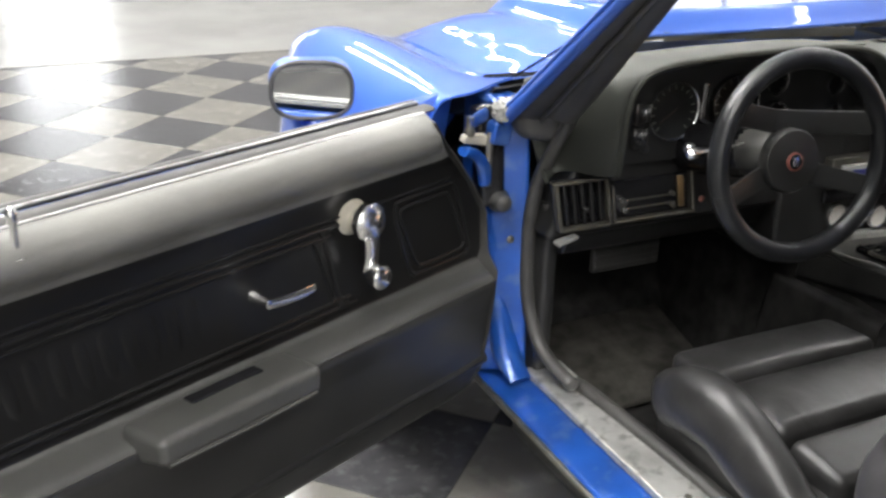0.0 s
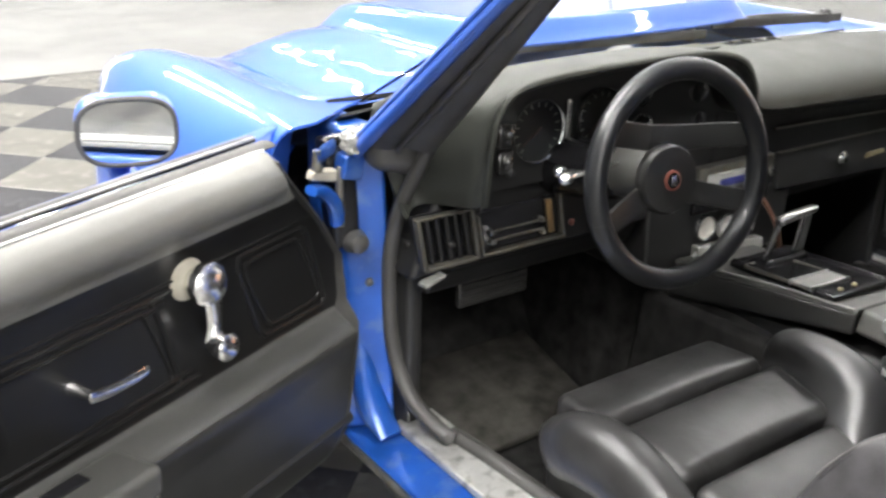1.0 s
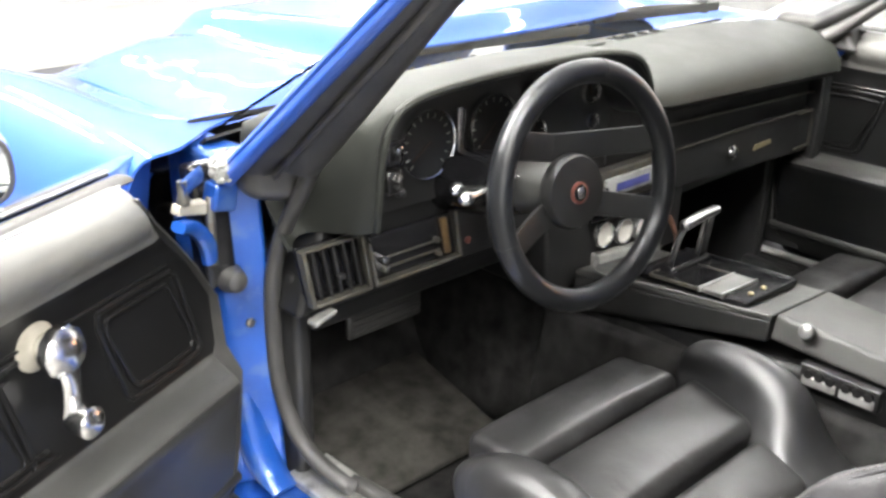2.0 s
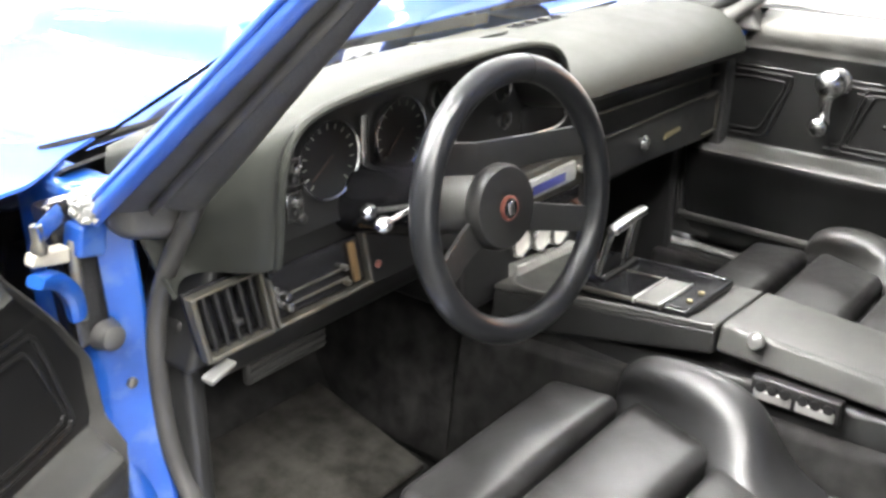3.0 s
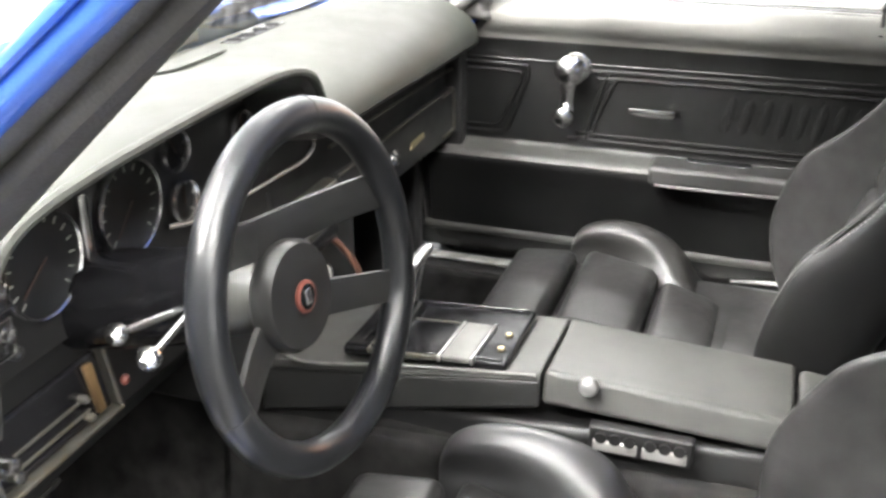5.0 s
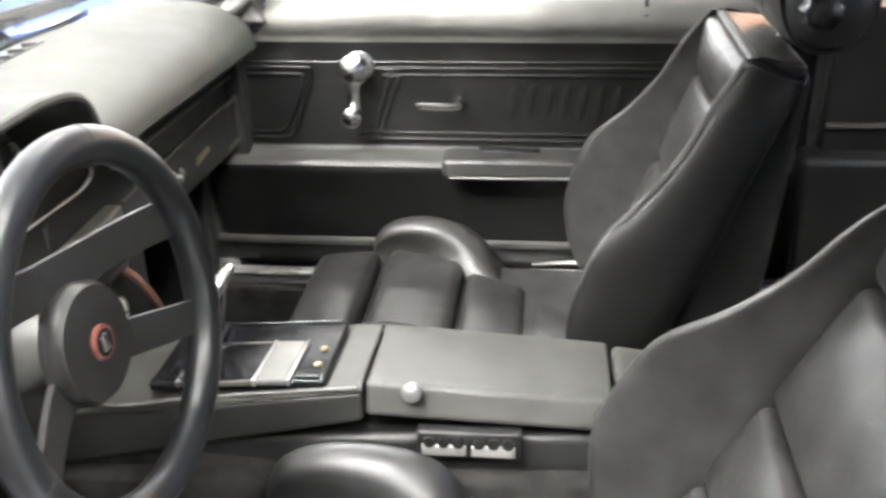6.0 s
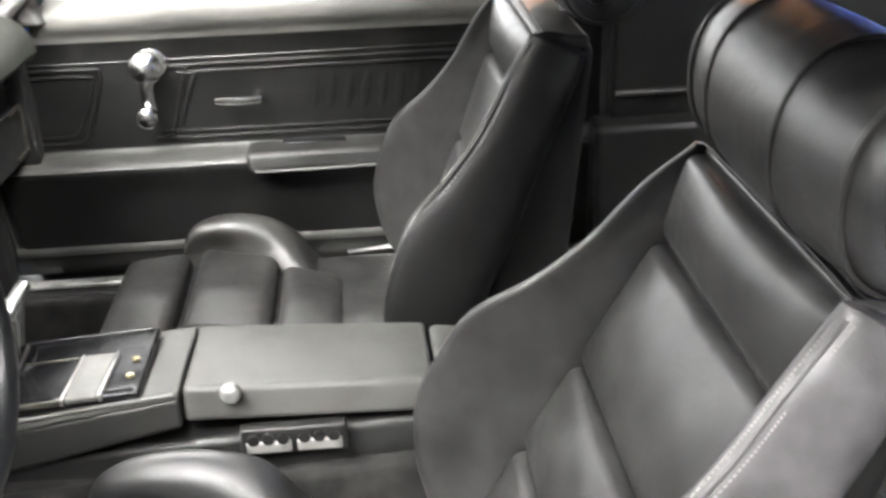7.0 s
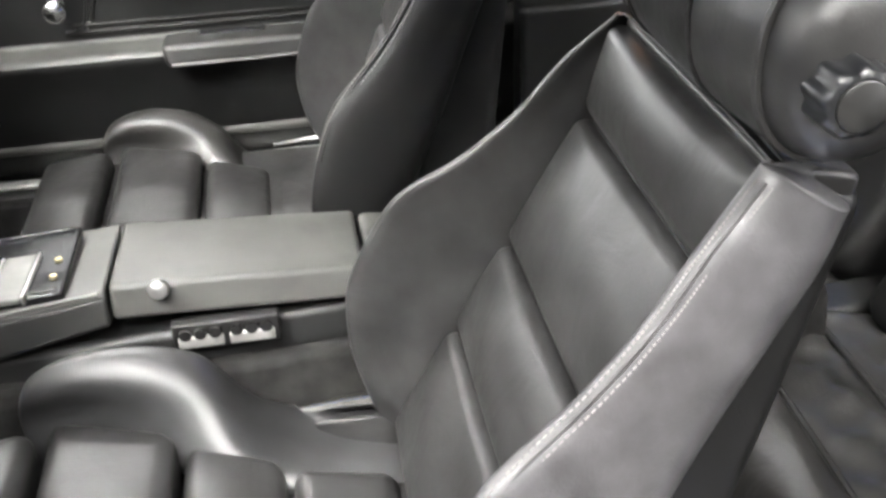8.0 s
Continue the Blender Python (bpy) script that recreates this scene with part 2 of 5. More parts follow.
def lathe(profile, n=24, axis="z", at=(0, 0, 0), m=None):
    """A turned shape: profile rows are (radius, height along the axis)."""
    verts, faces = [], []
    for r, h in profile:
        for j in range(n):
            a = 2 * math.pi * j / n
            verts.append((r * math.cos(a), r * math.sin(a), h))
    for i in range(len(profile) - 1):
        for j in range(n):
            faces.append((i * n + j, i * n + (j + 1) % n, (i + 1) * n + (j + 1) % n, (i + 1) * n + j))
    faces.append(tuple(range(n))[::-1])
    faces.append(tuple(range((len(profile) - 1) * n, len(profile) * n)))
    turn = {"z": Matrix.Identity(4), "y": pose(0, 0, 0, 90, 0, 0), "x": pose(0, 0, 0, 0, 90, 0)}[axis]
    shape = moved((verts, faces), Matrix.Translation(at) @ turn)
    return moved(shape, m) if m else shape


def sheet(rows, thick=0.0, way=None):
    """A surface over rows of points, with a thickness towards way, or along its own normal."""
    p = np.array(rows, float)
    nu, nv = p.shape[:2]
    verts = [tuple(q) for q in p.reshape(-1, 3)]
    faces = [(i * nv + j, (i + 1) * nv + j, (i + 1) * nv + j + 1, i * nv + j + 1) for i in range(nu - 1) for j in range(nv - 1)]
    if thick:
        if way is None:
            nrm = np.cross(np.gradient(p, axis=0), np.gradient(p, axis=1))
            nrm /= np.maximum(np.linalg.norm(nrm, axis=2, keepdims=True), 1e-9)
        else:
            nrm = np.broadcast_to(np.array(way, float), p.shape)
        base = len(verts)
        verts += [tuple(q) for q in (p + nrm * thick).reshape(-1, 3)]
        faces += [tuple(i + base for i in reversed(f)) for f in list(faces)]
        rim = [(i, 0) for i in range(nu)] + [(nu - 1, j) for j in range(1, nv)] + [(i, nv - 1) for i in range(nu - 2, -1, -1)] + [(0, j) for j in range(nv - 2, 0, -1)]
        ids = [i * nv + j for i, j in rim]
        for a, b in zip(ids, ids[1:] + ids[:1]):
            faces.append((a, b, b + base, a + base))
    return verts, faces


def prism(outline, depth, m=None):
    """A flat outline in x, z, given depth along y; rounded a little by its own points."""
    n = len(outline)
    verts = [(x, 0, z) for x, z in outline] + [(x, depth, z) for x, z in outline]
    faces = [tuple(range(n)), tuple(range(n, 2 * n))[::-1]] + [(i, i + n, (i + 1) % n + n, (i + 1) % n) for i in range(n)]
    return moved((verts, faces), m) if m else (verts, faces)


def thing(name, at, label, category, group="", kind=""):
    ob = new(name)
    ob.location = at
    ob.empty_display_size = 0.05
    return tagged(ob, label, category, group, kind)


def part(name, shape, mat, parent=None, label="", angle=42, subsurf=0, flat=False):
    me = bpy.data.meshes.new(name)
    me.from_pydata([tuple(map(float, v)) for v in shape[0]], [], [tuple(int(i) for i in f) for f in shape[1]])
    bm = bmesh.new()
    bm.from_mesh(me)
    bmesh.ops.recalc_face_normals(bm, faces=bm.faces)
    bm.to_mesh(me)
    bm.free()
    me.materials.append(mat)
    if not flat:
        me.polygons.foreach_set("use_smooth", [True] * len(me.polygons))
        me.set_sharp_from_angle(angle=radians(angle))
    ob = new(name, me)
    if subsurf:
        mod = ob.modifiers.new("soft", "SUBSURF")
        mod.levels = mod.render_levels = subsurf
    if parent:
        ob.parent = parent
        if parent.type == "EMPTY":
            ob.matrix_parent_inverse = Matrix.Translation(-Vector(parent.location))
    if label:
        tagged(ob, label)
    return ob


def setting(name, shape, mat, label="", **kw):
    ob = part(name, shape, mat, None, **kw)
    return tagged(ob, label, "", "", "structure")


def tube(points, r, **kw):
    return sweep(points, r, None, **kw)


def ring_path(cx, cy, cz, rx, rz, n=24, m=None):
    pts = [Vector((cx + rx * math.cos(2 * math.pi * i / n), cy, cz + rz * math.sin(2 * math.pi * i / n))) for i in range(n)]
    return [tuple(m @ p) for p in pts] if m else [tuple(p) for p in pts]


def bezel(cx, cy, cz, r, t, depth=0.008):
    """A ring that faces the driver (towards -y)."""
    return lathe([(r - t, 0), (r - t * 0.9, depth * 0.8), (r - t * 0.4, depth), (r, depth * 0.6), (r + t * 0.2, 0)], 32, "y", (cx, cy, cz))


# ---- the showroom ----
S = 0.36
TA = radians(-46.0)
UA, VA = Vector((math.cos(TA), math.sin(TA), 0)), Vector((math.sin(TA), -math.cos(TA), 0))
T0 = Vector((-0.687, 3.466, 0.0))
ground = setting("floor", box(-14, 14, -10, 18, -0.2, -0.006, 0.002), GROUT, "polished checkered showroom floor of pale and dark tiles", flat=True)


def tile_shape(c):
    q = S / 2 - 0.0012
    m = Matrix.Translation(c) @ Matrix(((UA.x, VA.x, 0, 0), (UA.y, VA.y, 0, 0), (0, 0, 1, 0), (0, 0, 0, 1)))
    return m, q


def low_tile(q):
    e = q - 0.0012
    v = [(-q, -q, -0.006), (q, -q, -0.006), (q, q, -0.006), (-q, q, -0.006), (-q, -q, -0.001), (q, -q, -0.001), (q, q, -0.001), (-q, q, -0.001),
         (-e, -e, 0), (e, -e, 0), (e, e, 0), (-e, e, 0)]
    f = [(8, 9, 10, 11)] + [(i, (i + 1) % 4, (i + 1) % 4 + 4, i + 4) for i in range(4)] + [(i + 4, (i + 1) % 4 + 4, (i + 1) % 4 + 8, i + 8) for i in range(4)]
    return v, f


tile_mesh = {}
for shade, mat in ((0, LIGHT_TILE), (1, DARK_TILE)):
    me = bpy.data.meshes.new("floor_tile")
    me.from_pydata(*[low_tile(S / 2 - 0.0012)[0], [], low_tile(S / 2 - 0.0012)[1]])
    me.materials.append(mat)
    tile_mesh[shade] = me
far_tiles = {0: ([], []), 1: ([], [])}
for i in range(-34, 34):
    for j in range(-34, 34):
        c = T0 + UA * ((i + 0.5) * S) + VA * ((j + 0.5) * S)
        if not (-13.5 < c.x < 13.5 and -9.5 < c.y < 5.0):
            continue
        shade = (i + j + 1) % 2
        m, q = tile_shape(c)
        if -3.6 < c.x < 0.2 and 0.1 < c.y < 6.5 or (-1.9 < c.x < -0.2 and -0.6 < c.y <= 0.1):
            ob = new("floor_tile", tile_mesh[shade])
            ob.parent = ground
            ob.matrix_basis = m
        else:
            v, f = far_tiles[shade]
            n = len(v)
            sv, sf = low_tile(q)
            v += [tuple(m @ Vector(p)) for p in sv]
            f += [tuple(k + n for k in t) for t in sf]
for shade, mat in ((0, LIGHT_TILE), (1, DARK_TILE)):
    ob = part("floor_tiles", far_tiles[shade], mat, ground, flat=True)
    tagged(ob, "", "", "", "stuff")

setting("floor_beyond", box(-13.9, 8.9, 4.62, 17.9, -0.006, 0.004, 0.001), CONCRETE, "pale polished concrete floor beyond the tiles", flat=True)
setting("wall_north", box(-14.2, 14.2, 18, 18.2, -0.2, 6, 0.01), SHADE_WALL, "plain pale grey showroom wall", flat=True)
# south and west walls are unseen; dark so that little light bounces into the cabin
setting("wall_south", box(-14.2, 14.2, -10.2, -10, -0.2, 6, 0.01), DARK_WALL, "plain dark grey wall, unseen, kept dark against bounce light", flat=True)
setting("wall_west", box(-14.2, -14, -9.99, 17.99, -0.2, 6, 0.01), DARK_WALL, "plain dark grey wall, unseen, kept dark against bounce light", flat=True)
setting("wall_east", box(9.0, 9.2, -9.99, 17.99, -0.2, 6, 0.01), WALL, "plain white showroom wall", flat=True)
setting("ceiling", box(-14.2, 14.2, -10.2, 18.2, 6.0, 6.2, 0.01), DECK, "plain grey showroom ceiling", flat=True)


def ceiling_lamp(x, y, z=5.6, glow=LAMP):
    t = thing("ceiling_light", (x, y, z), "long white linear ceiling light hung below the ceiling", "ceiling light", "ceiling lights")
    part("housing", box(x - 0.17, x + 0.17, y - 1.3, y + 1.3, z, z + 0.06, 0.01), WALL, t)
    part("diffuser", box(x - 0.15, x + 0.15, y - 1.25, y + 1.25, z - 0.035, z - 0.001, 0.012), glow, t, "glowing diffuser")
    for dy in (-1.0, 1.0):
        part("rod", tube([(x, y + dy, z + 0.06), (x, y + dy, 6.0)], 0.006, n=6, k=1), WALL, t)


for cx in (-4.8, -3.6, -2.4):
    for cy in (-6.5, -2.9, 1.5, 4.6):
        ceiling_lamp(cx, cy)
for cx, cy in ((-1.2, -6.5), (-1.2, -2.0), (-1.2, 2.5), (-1.4, 11.7), (0.4, 11.7), (1.2, 8.8), (3.6, 8.8), (2.4, 5.6), (4.8, 0.7), (4.8, 4.3)):
    ceiling_lamp(cx, cy)


def wall_lamp(y, z):
    t = thing("wall_light", (8.98, y, z), "long warm orange wall light on the white wall", "wall light")
    part("plate", box(8.94, 8.998, y - 1.3, y + 1.3, z - 0.12, z + 0.12, 0.01), WALL, t)
    part("diffuser", box(8.86, 8.938, y - 1.25, y + 1.25, z - 0.09, z + 0.09, 0.02), WARM_LAMP, t, "glowing warm diffuser")


wall_lamp(-3.3, 2.4)


def showroom_window(x, w, z0, z1, bars):
    t = tagged(thing("window_1", (x, 17.95, z0), "tall daylit glazed door and window with wide white rails", "window"), kind="structure")
    part("pane", box(x - w / 2, x + w / 2, 17.95, 17.97, z0, z1, 0.003), WINDOW_GLOW, t)
    for k in range(3):
        xx = x - w / 2 + k * w / 2
        part("frame_bar", box(xx - 0.06, xx + 0.06, 17.9, 17.948, z0 - 0.05, z1 + 0.05, 0.006), WALL, t)
    for zz, h in bars:
        part("frame_bar", box(x - w / 2 - 0.05, x + w / 2 + 0.05, 17.88, 17.9, zz - h, zz + h, 0.006), SHADE_WALL, t)


showroom_window(0.2, 1.6, 0.15, 4.7, ((0.15, 0.06), (2.72, 0.28), (3.23, 0.15), (4.08, 0.10), (4.7, 0.06)))


def side_window(y, w, z0, z1):
    t = tagged(thing("window_2", (8.96, y, z0), "wide daylit side window with white frame bars", "window"), kind="structure")
    part("pane", box(8.95, 8.98, y - w / 2, y + w / 2, z0, z1, 0.003), SIDE_GLOW, t)
    for k in range(4):
        yy = y - w / 2 + k * w / 3
        part("frame_bar", box(8.9, 8.948, yy - 0.05, yy + 0.05, z0 - 0.05, z1 + 0.05, 0.006), WALL, t)


for wy in (0.5, 5.5, 10.5):
    side_window(wy, 4.4, 1.2, 4.6)



def fill_bay(name, x0, x1, y0, y1, z0, z1, bars):
    """A fill light added in the wall behind the camera, built as a wide glazed bay; it lies along x or along y."""
    t = tagged(thing(name, ((x0 + x1) / 2, (y0 + y1) / 2, z0), "added fill light behind the view, built as a wide glazed bay with white frame bars", "window"), kind="structure")
    along = abs(x1 - x0) > abs(y1 - y0)
    part("pane", box(x0, x1, y0, y1, z0, z1, 0.003), REAR_FILL, t)
    for k in range(bars + 1):
        f = k / bars
        if along:
            xx = x0 + (x1 - x0) * f
            part("frame_bar", box(xx - 0.06, xx + 0.06, y1 + 0.002, y1 + 0.05, z0 - 0.05, z1 + 0.05, 0.006), WALL, t)
        else:
            yy = y0 + (y1 - y0) * f
            part("frame_bar", box(x1 + 0.002, x1 + 0.05, yy - 0.06, yy + 0.06, z0 - 0.05, z1 + 0.05, 0.006), WALL, t)


# unseen fill light, added to brighten faces turned to the rear
fill_bay("rear_fill_bay", -11.0, -1.0, -9.98, -9.95, 0.6, 4.8, 4)

# ---- car body ----
car = thing("car", (0, 0, 0.25), "bright blue two-door coupe body with its driver side open", "car")


def lerp_rows(stations, k=6):
    """Rows of points, smoothed from station to station."""
    st = [np.array(s, float) for s in stations]
    flat = smooth_path([s.reshape(-1) for s in st], k)
    rows = [q.reshape(st[0].shape) for q in flat]
    return [smooth_path(r, k) for r in rows]


# fender: outer sheet from the hood's edge over the crown and down the side; its rear edge runs forward towards the cowl
fender_stations = []
for y, crown_x, crown_z, side_x, bottom, dip, skew in ((0.325, -0.745, 0.878, -0.85, 0.30, 0.012, 0.12), (0.48, -0.735, 0.878, -0.862, 0.30, 0.034, 0.07), (0.66, -0.73, 0.876, -0.865, 0.30, 0.050, 0.0), (0.85, -0.73, 0.871, -0.865, 0.30, 0.050, 0.0),
                                                       (1.02, -0.735, 0.853, -0.85, 0.32, 0.036, 0.0), (1.14, -0.735, 0.80, -0.81, 0.36, 0.02, 0.0), (1.20, -0.72, 0.70, -0.77, 0.42, 0.02, 0.0)):
    fender_stations.append([(crown_x + 0.155, y + skew, crown_z - dip), (crown_x + 0.085, y + 0.6 * skew, crown_z - 0.55 * dip), (crown_x, y, crown_z), (crown_x - 0.055, y, crown_z - 0.012),
                            (side_x + 0.02, y, crown_z - 0.075), (side_x, y, crown_z - 0.18), (side_x - 0.005, y, (crown_z + bottom) / 2 - 0.05), (side_x + 0.02, y, bottom)])
part("fender", sheet(lerp_rows(fender_stations), 0.004), BLUE, car, "glossy blue front fender")
part("fender", mapped(sheet(lerp_rows(fender_stations), 0.004), lambda x, y, z: (-x, y, z)), BLUE, car, "glossy blue front fender")
# nose
part("nose", sheet(lerp_rows([[(x, 1.24 + 0.10 * (1 - (x / 0.75) ** 2), 0.70), (x, 1.32 + 0.10 * (1 - (x / 0.75) ** 2), 0.6), (x, 1.30 + 0.10 * (1 - (x / 0.75) ** 2), 0.35)]
                              for x in np.linspace(-0.74, 0.74, 7)]), 0.004), BLUE, car)

# hood: low edges beside the fenders, a soft rise towards the middle and a wedge-shaped scoop that grows towards the windshield
def ease(q):
    q = min(1.0, max(0.0, q))
    return q * q * (3 - 2 * q)


hood_rows = []
for v in np.linspace(0, 1, 80):
    row = []
    for x in np.linspace(-0.578, 0.578, 160):
        rear = 0.415 + 0.115 * (abs(x) / 0.578) ** 2
        y = rear + (1.36 - rear) * v
        f = (y - 0.415) / 0.885
        z = 0.828 + (0.022 + 0.046 * (1 - f)) * ease((0.572 - abs(x)) / 0.20) + 0.006 * ease((0.50 - abs(x)) / 0.03) * ease((1.15 - y) / 0.1)
        z -= 0.48 * max(0, f - 0.56) ** 2
        scoop = (0.034 + 0.026 * (1 - f)) * ease((1.16 - y) / 0.13) * (0.35 + 0.65 * ease((y - rear) / 0.05))
        z += scoop * ease((0.372 - 0.04 * f - abs(x)) / 0.055) + 0.008 * (1 - (x / 0.578) ** 2)
        z += 0.0013 * ease((0.56 - abs(x)) / 0.05) * ease((abs(x) - 0.37) / 0.05) * math.sin(46 * x + 30 * y) * math.sin(17 * y - 9 * x)
        row.append((x, y, z))
    hood_rows.append(row)
part("hood", sheet(hood_rows, -0.004, (0, 0, 1)), BLUE, car, "glossy blue hood with a raised scoop")

# cowl, windshield base, wipers
part("cowl", sheet(lerp_rows([[(x, 0.56, 0.835 - 0.03 * (abs(x) / 0.7) ** 3), (x, 0.46, 0.852 - 0.045 * (abs(x) / 0.7) ** 3), (x, 0.34 + 0.08 * (1 - (x / 0.7) ** 2), 0.882)] for x in np.linspace(-0.70, 0.70, 7)]), 0.004), PLASTIC, car, "black cowl grille panel")
for x0, x1 in ((-0.34, 0.13), (0.16, 0.56)):
    arm = part("wiper", sweep([(x0, 0.47, 0.915), ((x0 + x1) / 2, 0.455, 0.925), (x1, 0.435, 0.915)], 0.007, 0.005, k=4, n=8), RUBBER, car, "black wiper arm and blade")
    part("blade", sweep([(x0 + 0.05, 0.447, 0.921), (x1 + 0.02, 0.41, 0.914)], 0.003, 0.010, k=3, n=6), RUBBER, arm)
    part("pivot", lathe([(0.014, 0), (0.014, 0.02), (0.009, 0.028)], 14, "z", (x1, 0.437, 0.90)), PLASTIC, arm)

glass_rows = []
for f in np.linspace(0, 1, 8):
    glass_rows.append([(x * (1 - 0.10 * f), 0.36 + 0.07 * (1 - (x / 0.68) ** 2) - 0.60 * f, 0.885 + 0.36 * f) for x in np.linspace(-0.655, 0.655, 14)])
pane = part("windshield", sheet(glass_rows, 0.004), GLASS, car, "clear windshield glass")
pane.visible_shadow = False

# front pillars: blue outside, black rubber and trim inside
def pillar(sign):
    def fn(x, y, z):
        return (x * sign, y, z)
    e0, e1 = np.array((-0.699, 0.266, 0.86)), np.array((-0.735, -0.234, 1.235))
    i0, i1 = np.array((-0.640, 0.178, 0.872)), np.array((-0.712, -0.240, 1.235))
    steps = (0.0, 0.2, 0.4, 0.6, 0.8, 1.0)
    low = (-0.10, 0.2, 0.4, 0.6, 0.8, 1.0)

    def rail(g, dx=0.0, dy=0.0, dz=0.0, steps=steps):
        return [(e0 + (e1 - e0) * f) * (1 - g) + (i0 + (i1 - i0) * f) * g + (dx, dy, dz) for f in steps]

    o0, o1 = np.array((-0.752, 0.248, 0.86)), np.array((-0.739, -0.214, 1.235))
    skin = [(o0 + (o1 - o0) * f) * 0.20 + (e0 + (e1 - e0) * f) * 0.80 for f in low]
    p = part("pillar", mapped(sweep(skin, [0.011, 0.0105, 0.010, 0.009, 0.0075, 0.0065], [0.013, 0.012, 0.010, 0.009, 0.008, 0.007], up=(0.39, 0.456, 0.647), k=3, n=18, power=2.6), fn), BLUE, car, "glossy blue windshield pillar")
    part("drip_rail", mapped(sweep([q + (-0.008, 0.002, 0.009) for q in skin], 0.0035, 0.004, up=(0.39, 0.456, 0.647), k=3, n=8), fn), BLUE, p, "narrow blue drip rail")
    part("weatherstrip", mapped(sweep(rail(0.17), [0.026, 0.023, 0.018, 0.016, 0.014, 0.013], [0.013, 0.012, 0.010, 0.009, 0.008, 0.008], up=(0.39, 0.456, 0.647), k=3, n=14, power=2.6), fn), RUBBER, p, "thick black rubber seal")
    part("trim", mapped(sweep(rail(0.74), [0.025, 0.024, 0.021, 0.018, 0.016, 0.014], [0.013, 0.012, 0.010, 0.009, 0.008, 0.008], up=(0.39, 0.456, 0.647), k=3, n=14, power=2.8), fn), RUBBER, p, "black inner pillar trim")
    part("seal_lip", mapped(sweep(rail(0.42, -0.003, -0.009, -0.006), 0.004, 0.008, up=(0.39, 0.456, 0.647), k=3, n=8), fn), RUBBER, p)
    return p


pillar(1)
pillar(-1)

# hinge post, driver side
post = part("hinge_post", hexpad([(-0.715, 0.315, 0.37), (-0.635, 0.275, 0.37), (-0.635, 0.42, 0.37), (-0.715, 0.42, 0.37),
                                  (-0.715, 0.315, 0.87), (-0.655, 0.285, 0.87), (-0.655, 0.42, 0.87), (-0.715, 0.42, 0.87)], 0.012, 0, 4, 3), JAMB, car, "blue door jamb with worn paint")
part("jamb_foot", sweep([(-0.678, 0.318, 0.52), (-0.676, 0.305, 0.45), (-0.672, 0.285, 0.405), (-0.668, 0.245, 0.380)], [0.024, 0.026, 0.026, 0.022], [0.018, 0.022, 0.020, 0.006], k=5, n=14), JAMB, post, "blue curved foot of the jamb")
part("check_stop", lathe([(0.018, 0), (0.020, 0.01), (0.014, 0.03), (0.006, 0.034)], 18, "y", (-0.70, 0.312, 0.70)), RUBBER, post, "round black rubber stop")
part("bolt", lathe([(0.007, 0), (0.007, 0.004), (0.004, 0.006)], 6, "y", (-0.678, 0.296, 0.63)), SATIN, post, "small rusty bolt")
# solid black panel on the post: the hollow's shade drawn as a dark sheet
part("hollow_shade", hexpad([(-0.735, 0.303, 0.685), (-0.690, 0.296, 0.70), (-0.690, 0.32, 0.70), (-0.735, 0.33, 0.685), (-0.750, 0.300, 0.862), (-0.702, 0.292, 0.865), (-0.702, 0.32, 0.865), (-0.750, 0.33, 0.862)], 0.008), GLOSSBLACK, post, "black panel in place of the shaded hollow behind the hinge")
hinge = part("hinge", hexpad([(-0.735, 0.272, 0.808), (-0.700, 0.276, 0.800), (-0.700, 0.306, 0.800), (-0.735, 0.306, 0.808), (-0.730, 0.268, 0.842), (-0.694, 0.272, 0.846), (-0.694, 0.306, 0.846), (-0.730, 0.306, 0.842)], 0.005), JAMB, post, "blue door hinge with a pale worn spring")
part("spring", lathe([(0.006, 0), (0.006, 0.085), (0.004, 0.09)], 12, "z", (-0.732, 0.286, 0.735)), SATIN, hinge)
part("strap", hexpad([(-0.785, 0.272, 0.815), (-0.738, 0.282, 0.803), (-0.738, 0.300, 0.803), (-0.785, 0.290, 0.815), (-0.782, 0.270, 0.828), (-0.738, 0.280, 0.822), (-0.738, 0.298, 0.822), (-0.782, 0.288, 0.828)], 0.003), IVORY, hinge, "pale worn hinge strap")
part("lower_arm", sweep([(-0.790, 0.262, 0.806), (-0.762, 0.276, 0.794), (-0.742, 0.284, 0.768), (-0.736, 0.288, 0.738)], [0.007, 0.010, 0.011, 0.010], [0.010, 0.011, 0.010, 0.008], up=(0, 1, 0), k=4, n=10, power=3), JAMB, hinge, "worn blue hinge arm")
part("hinge_pin", lathe([(0.008, 0), (0.009, 0.006), (0.006, 0.012), (0.006, 0.03)], 14, "z", (-0.772, 0.278, 0.826)), SATIN, hinge, "greasy hinge pin")
part("hinge_arm", sweep([(-0.70, 0.32, 0.845), (-0.735, 0.30, 0.850), (-0.775, 0.275, 0.845)], 0.005, 0.012, k=3, n=8), JAMB, hinge)
part("seal_corner", hexpad([(-0.698, 0.240, 0.822), (-0.636, 0.225, 0.806), (-0.630, 0.275, 0.806), (-0.698, 0.285, 0.822), (-0.712, 0.244, 0.874), (-0.618, 0.205, 0.890), (-0.618, 0.27, 0.890), (-0.712, 0.285, 0.874)], 0.026, 0, 3, 5), RUBBER, post, "black rubber corner of the door seal")
crumple = random.Random(4)
lump = lattice(0.036, 0.034, 0.030, 0.010, 3, 3)
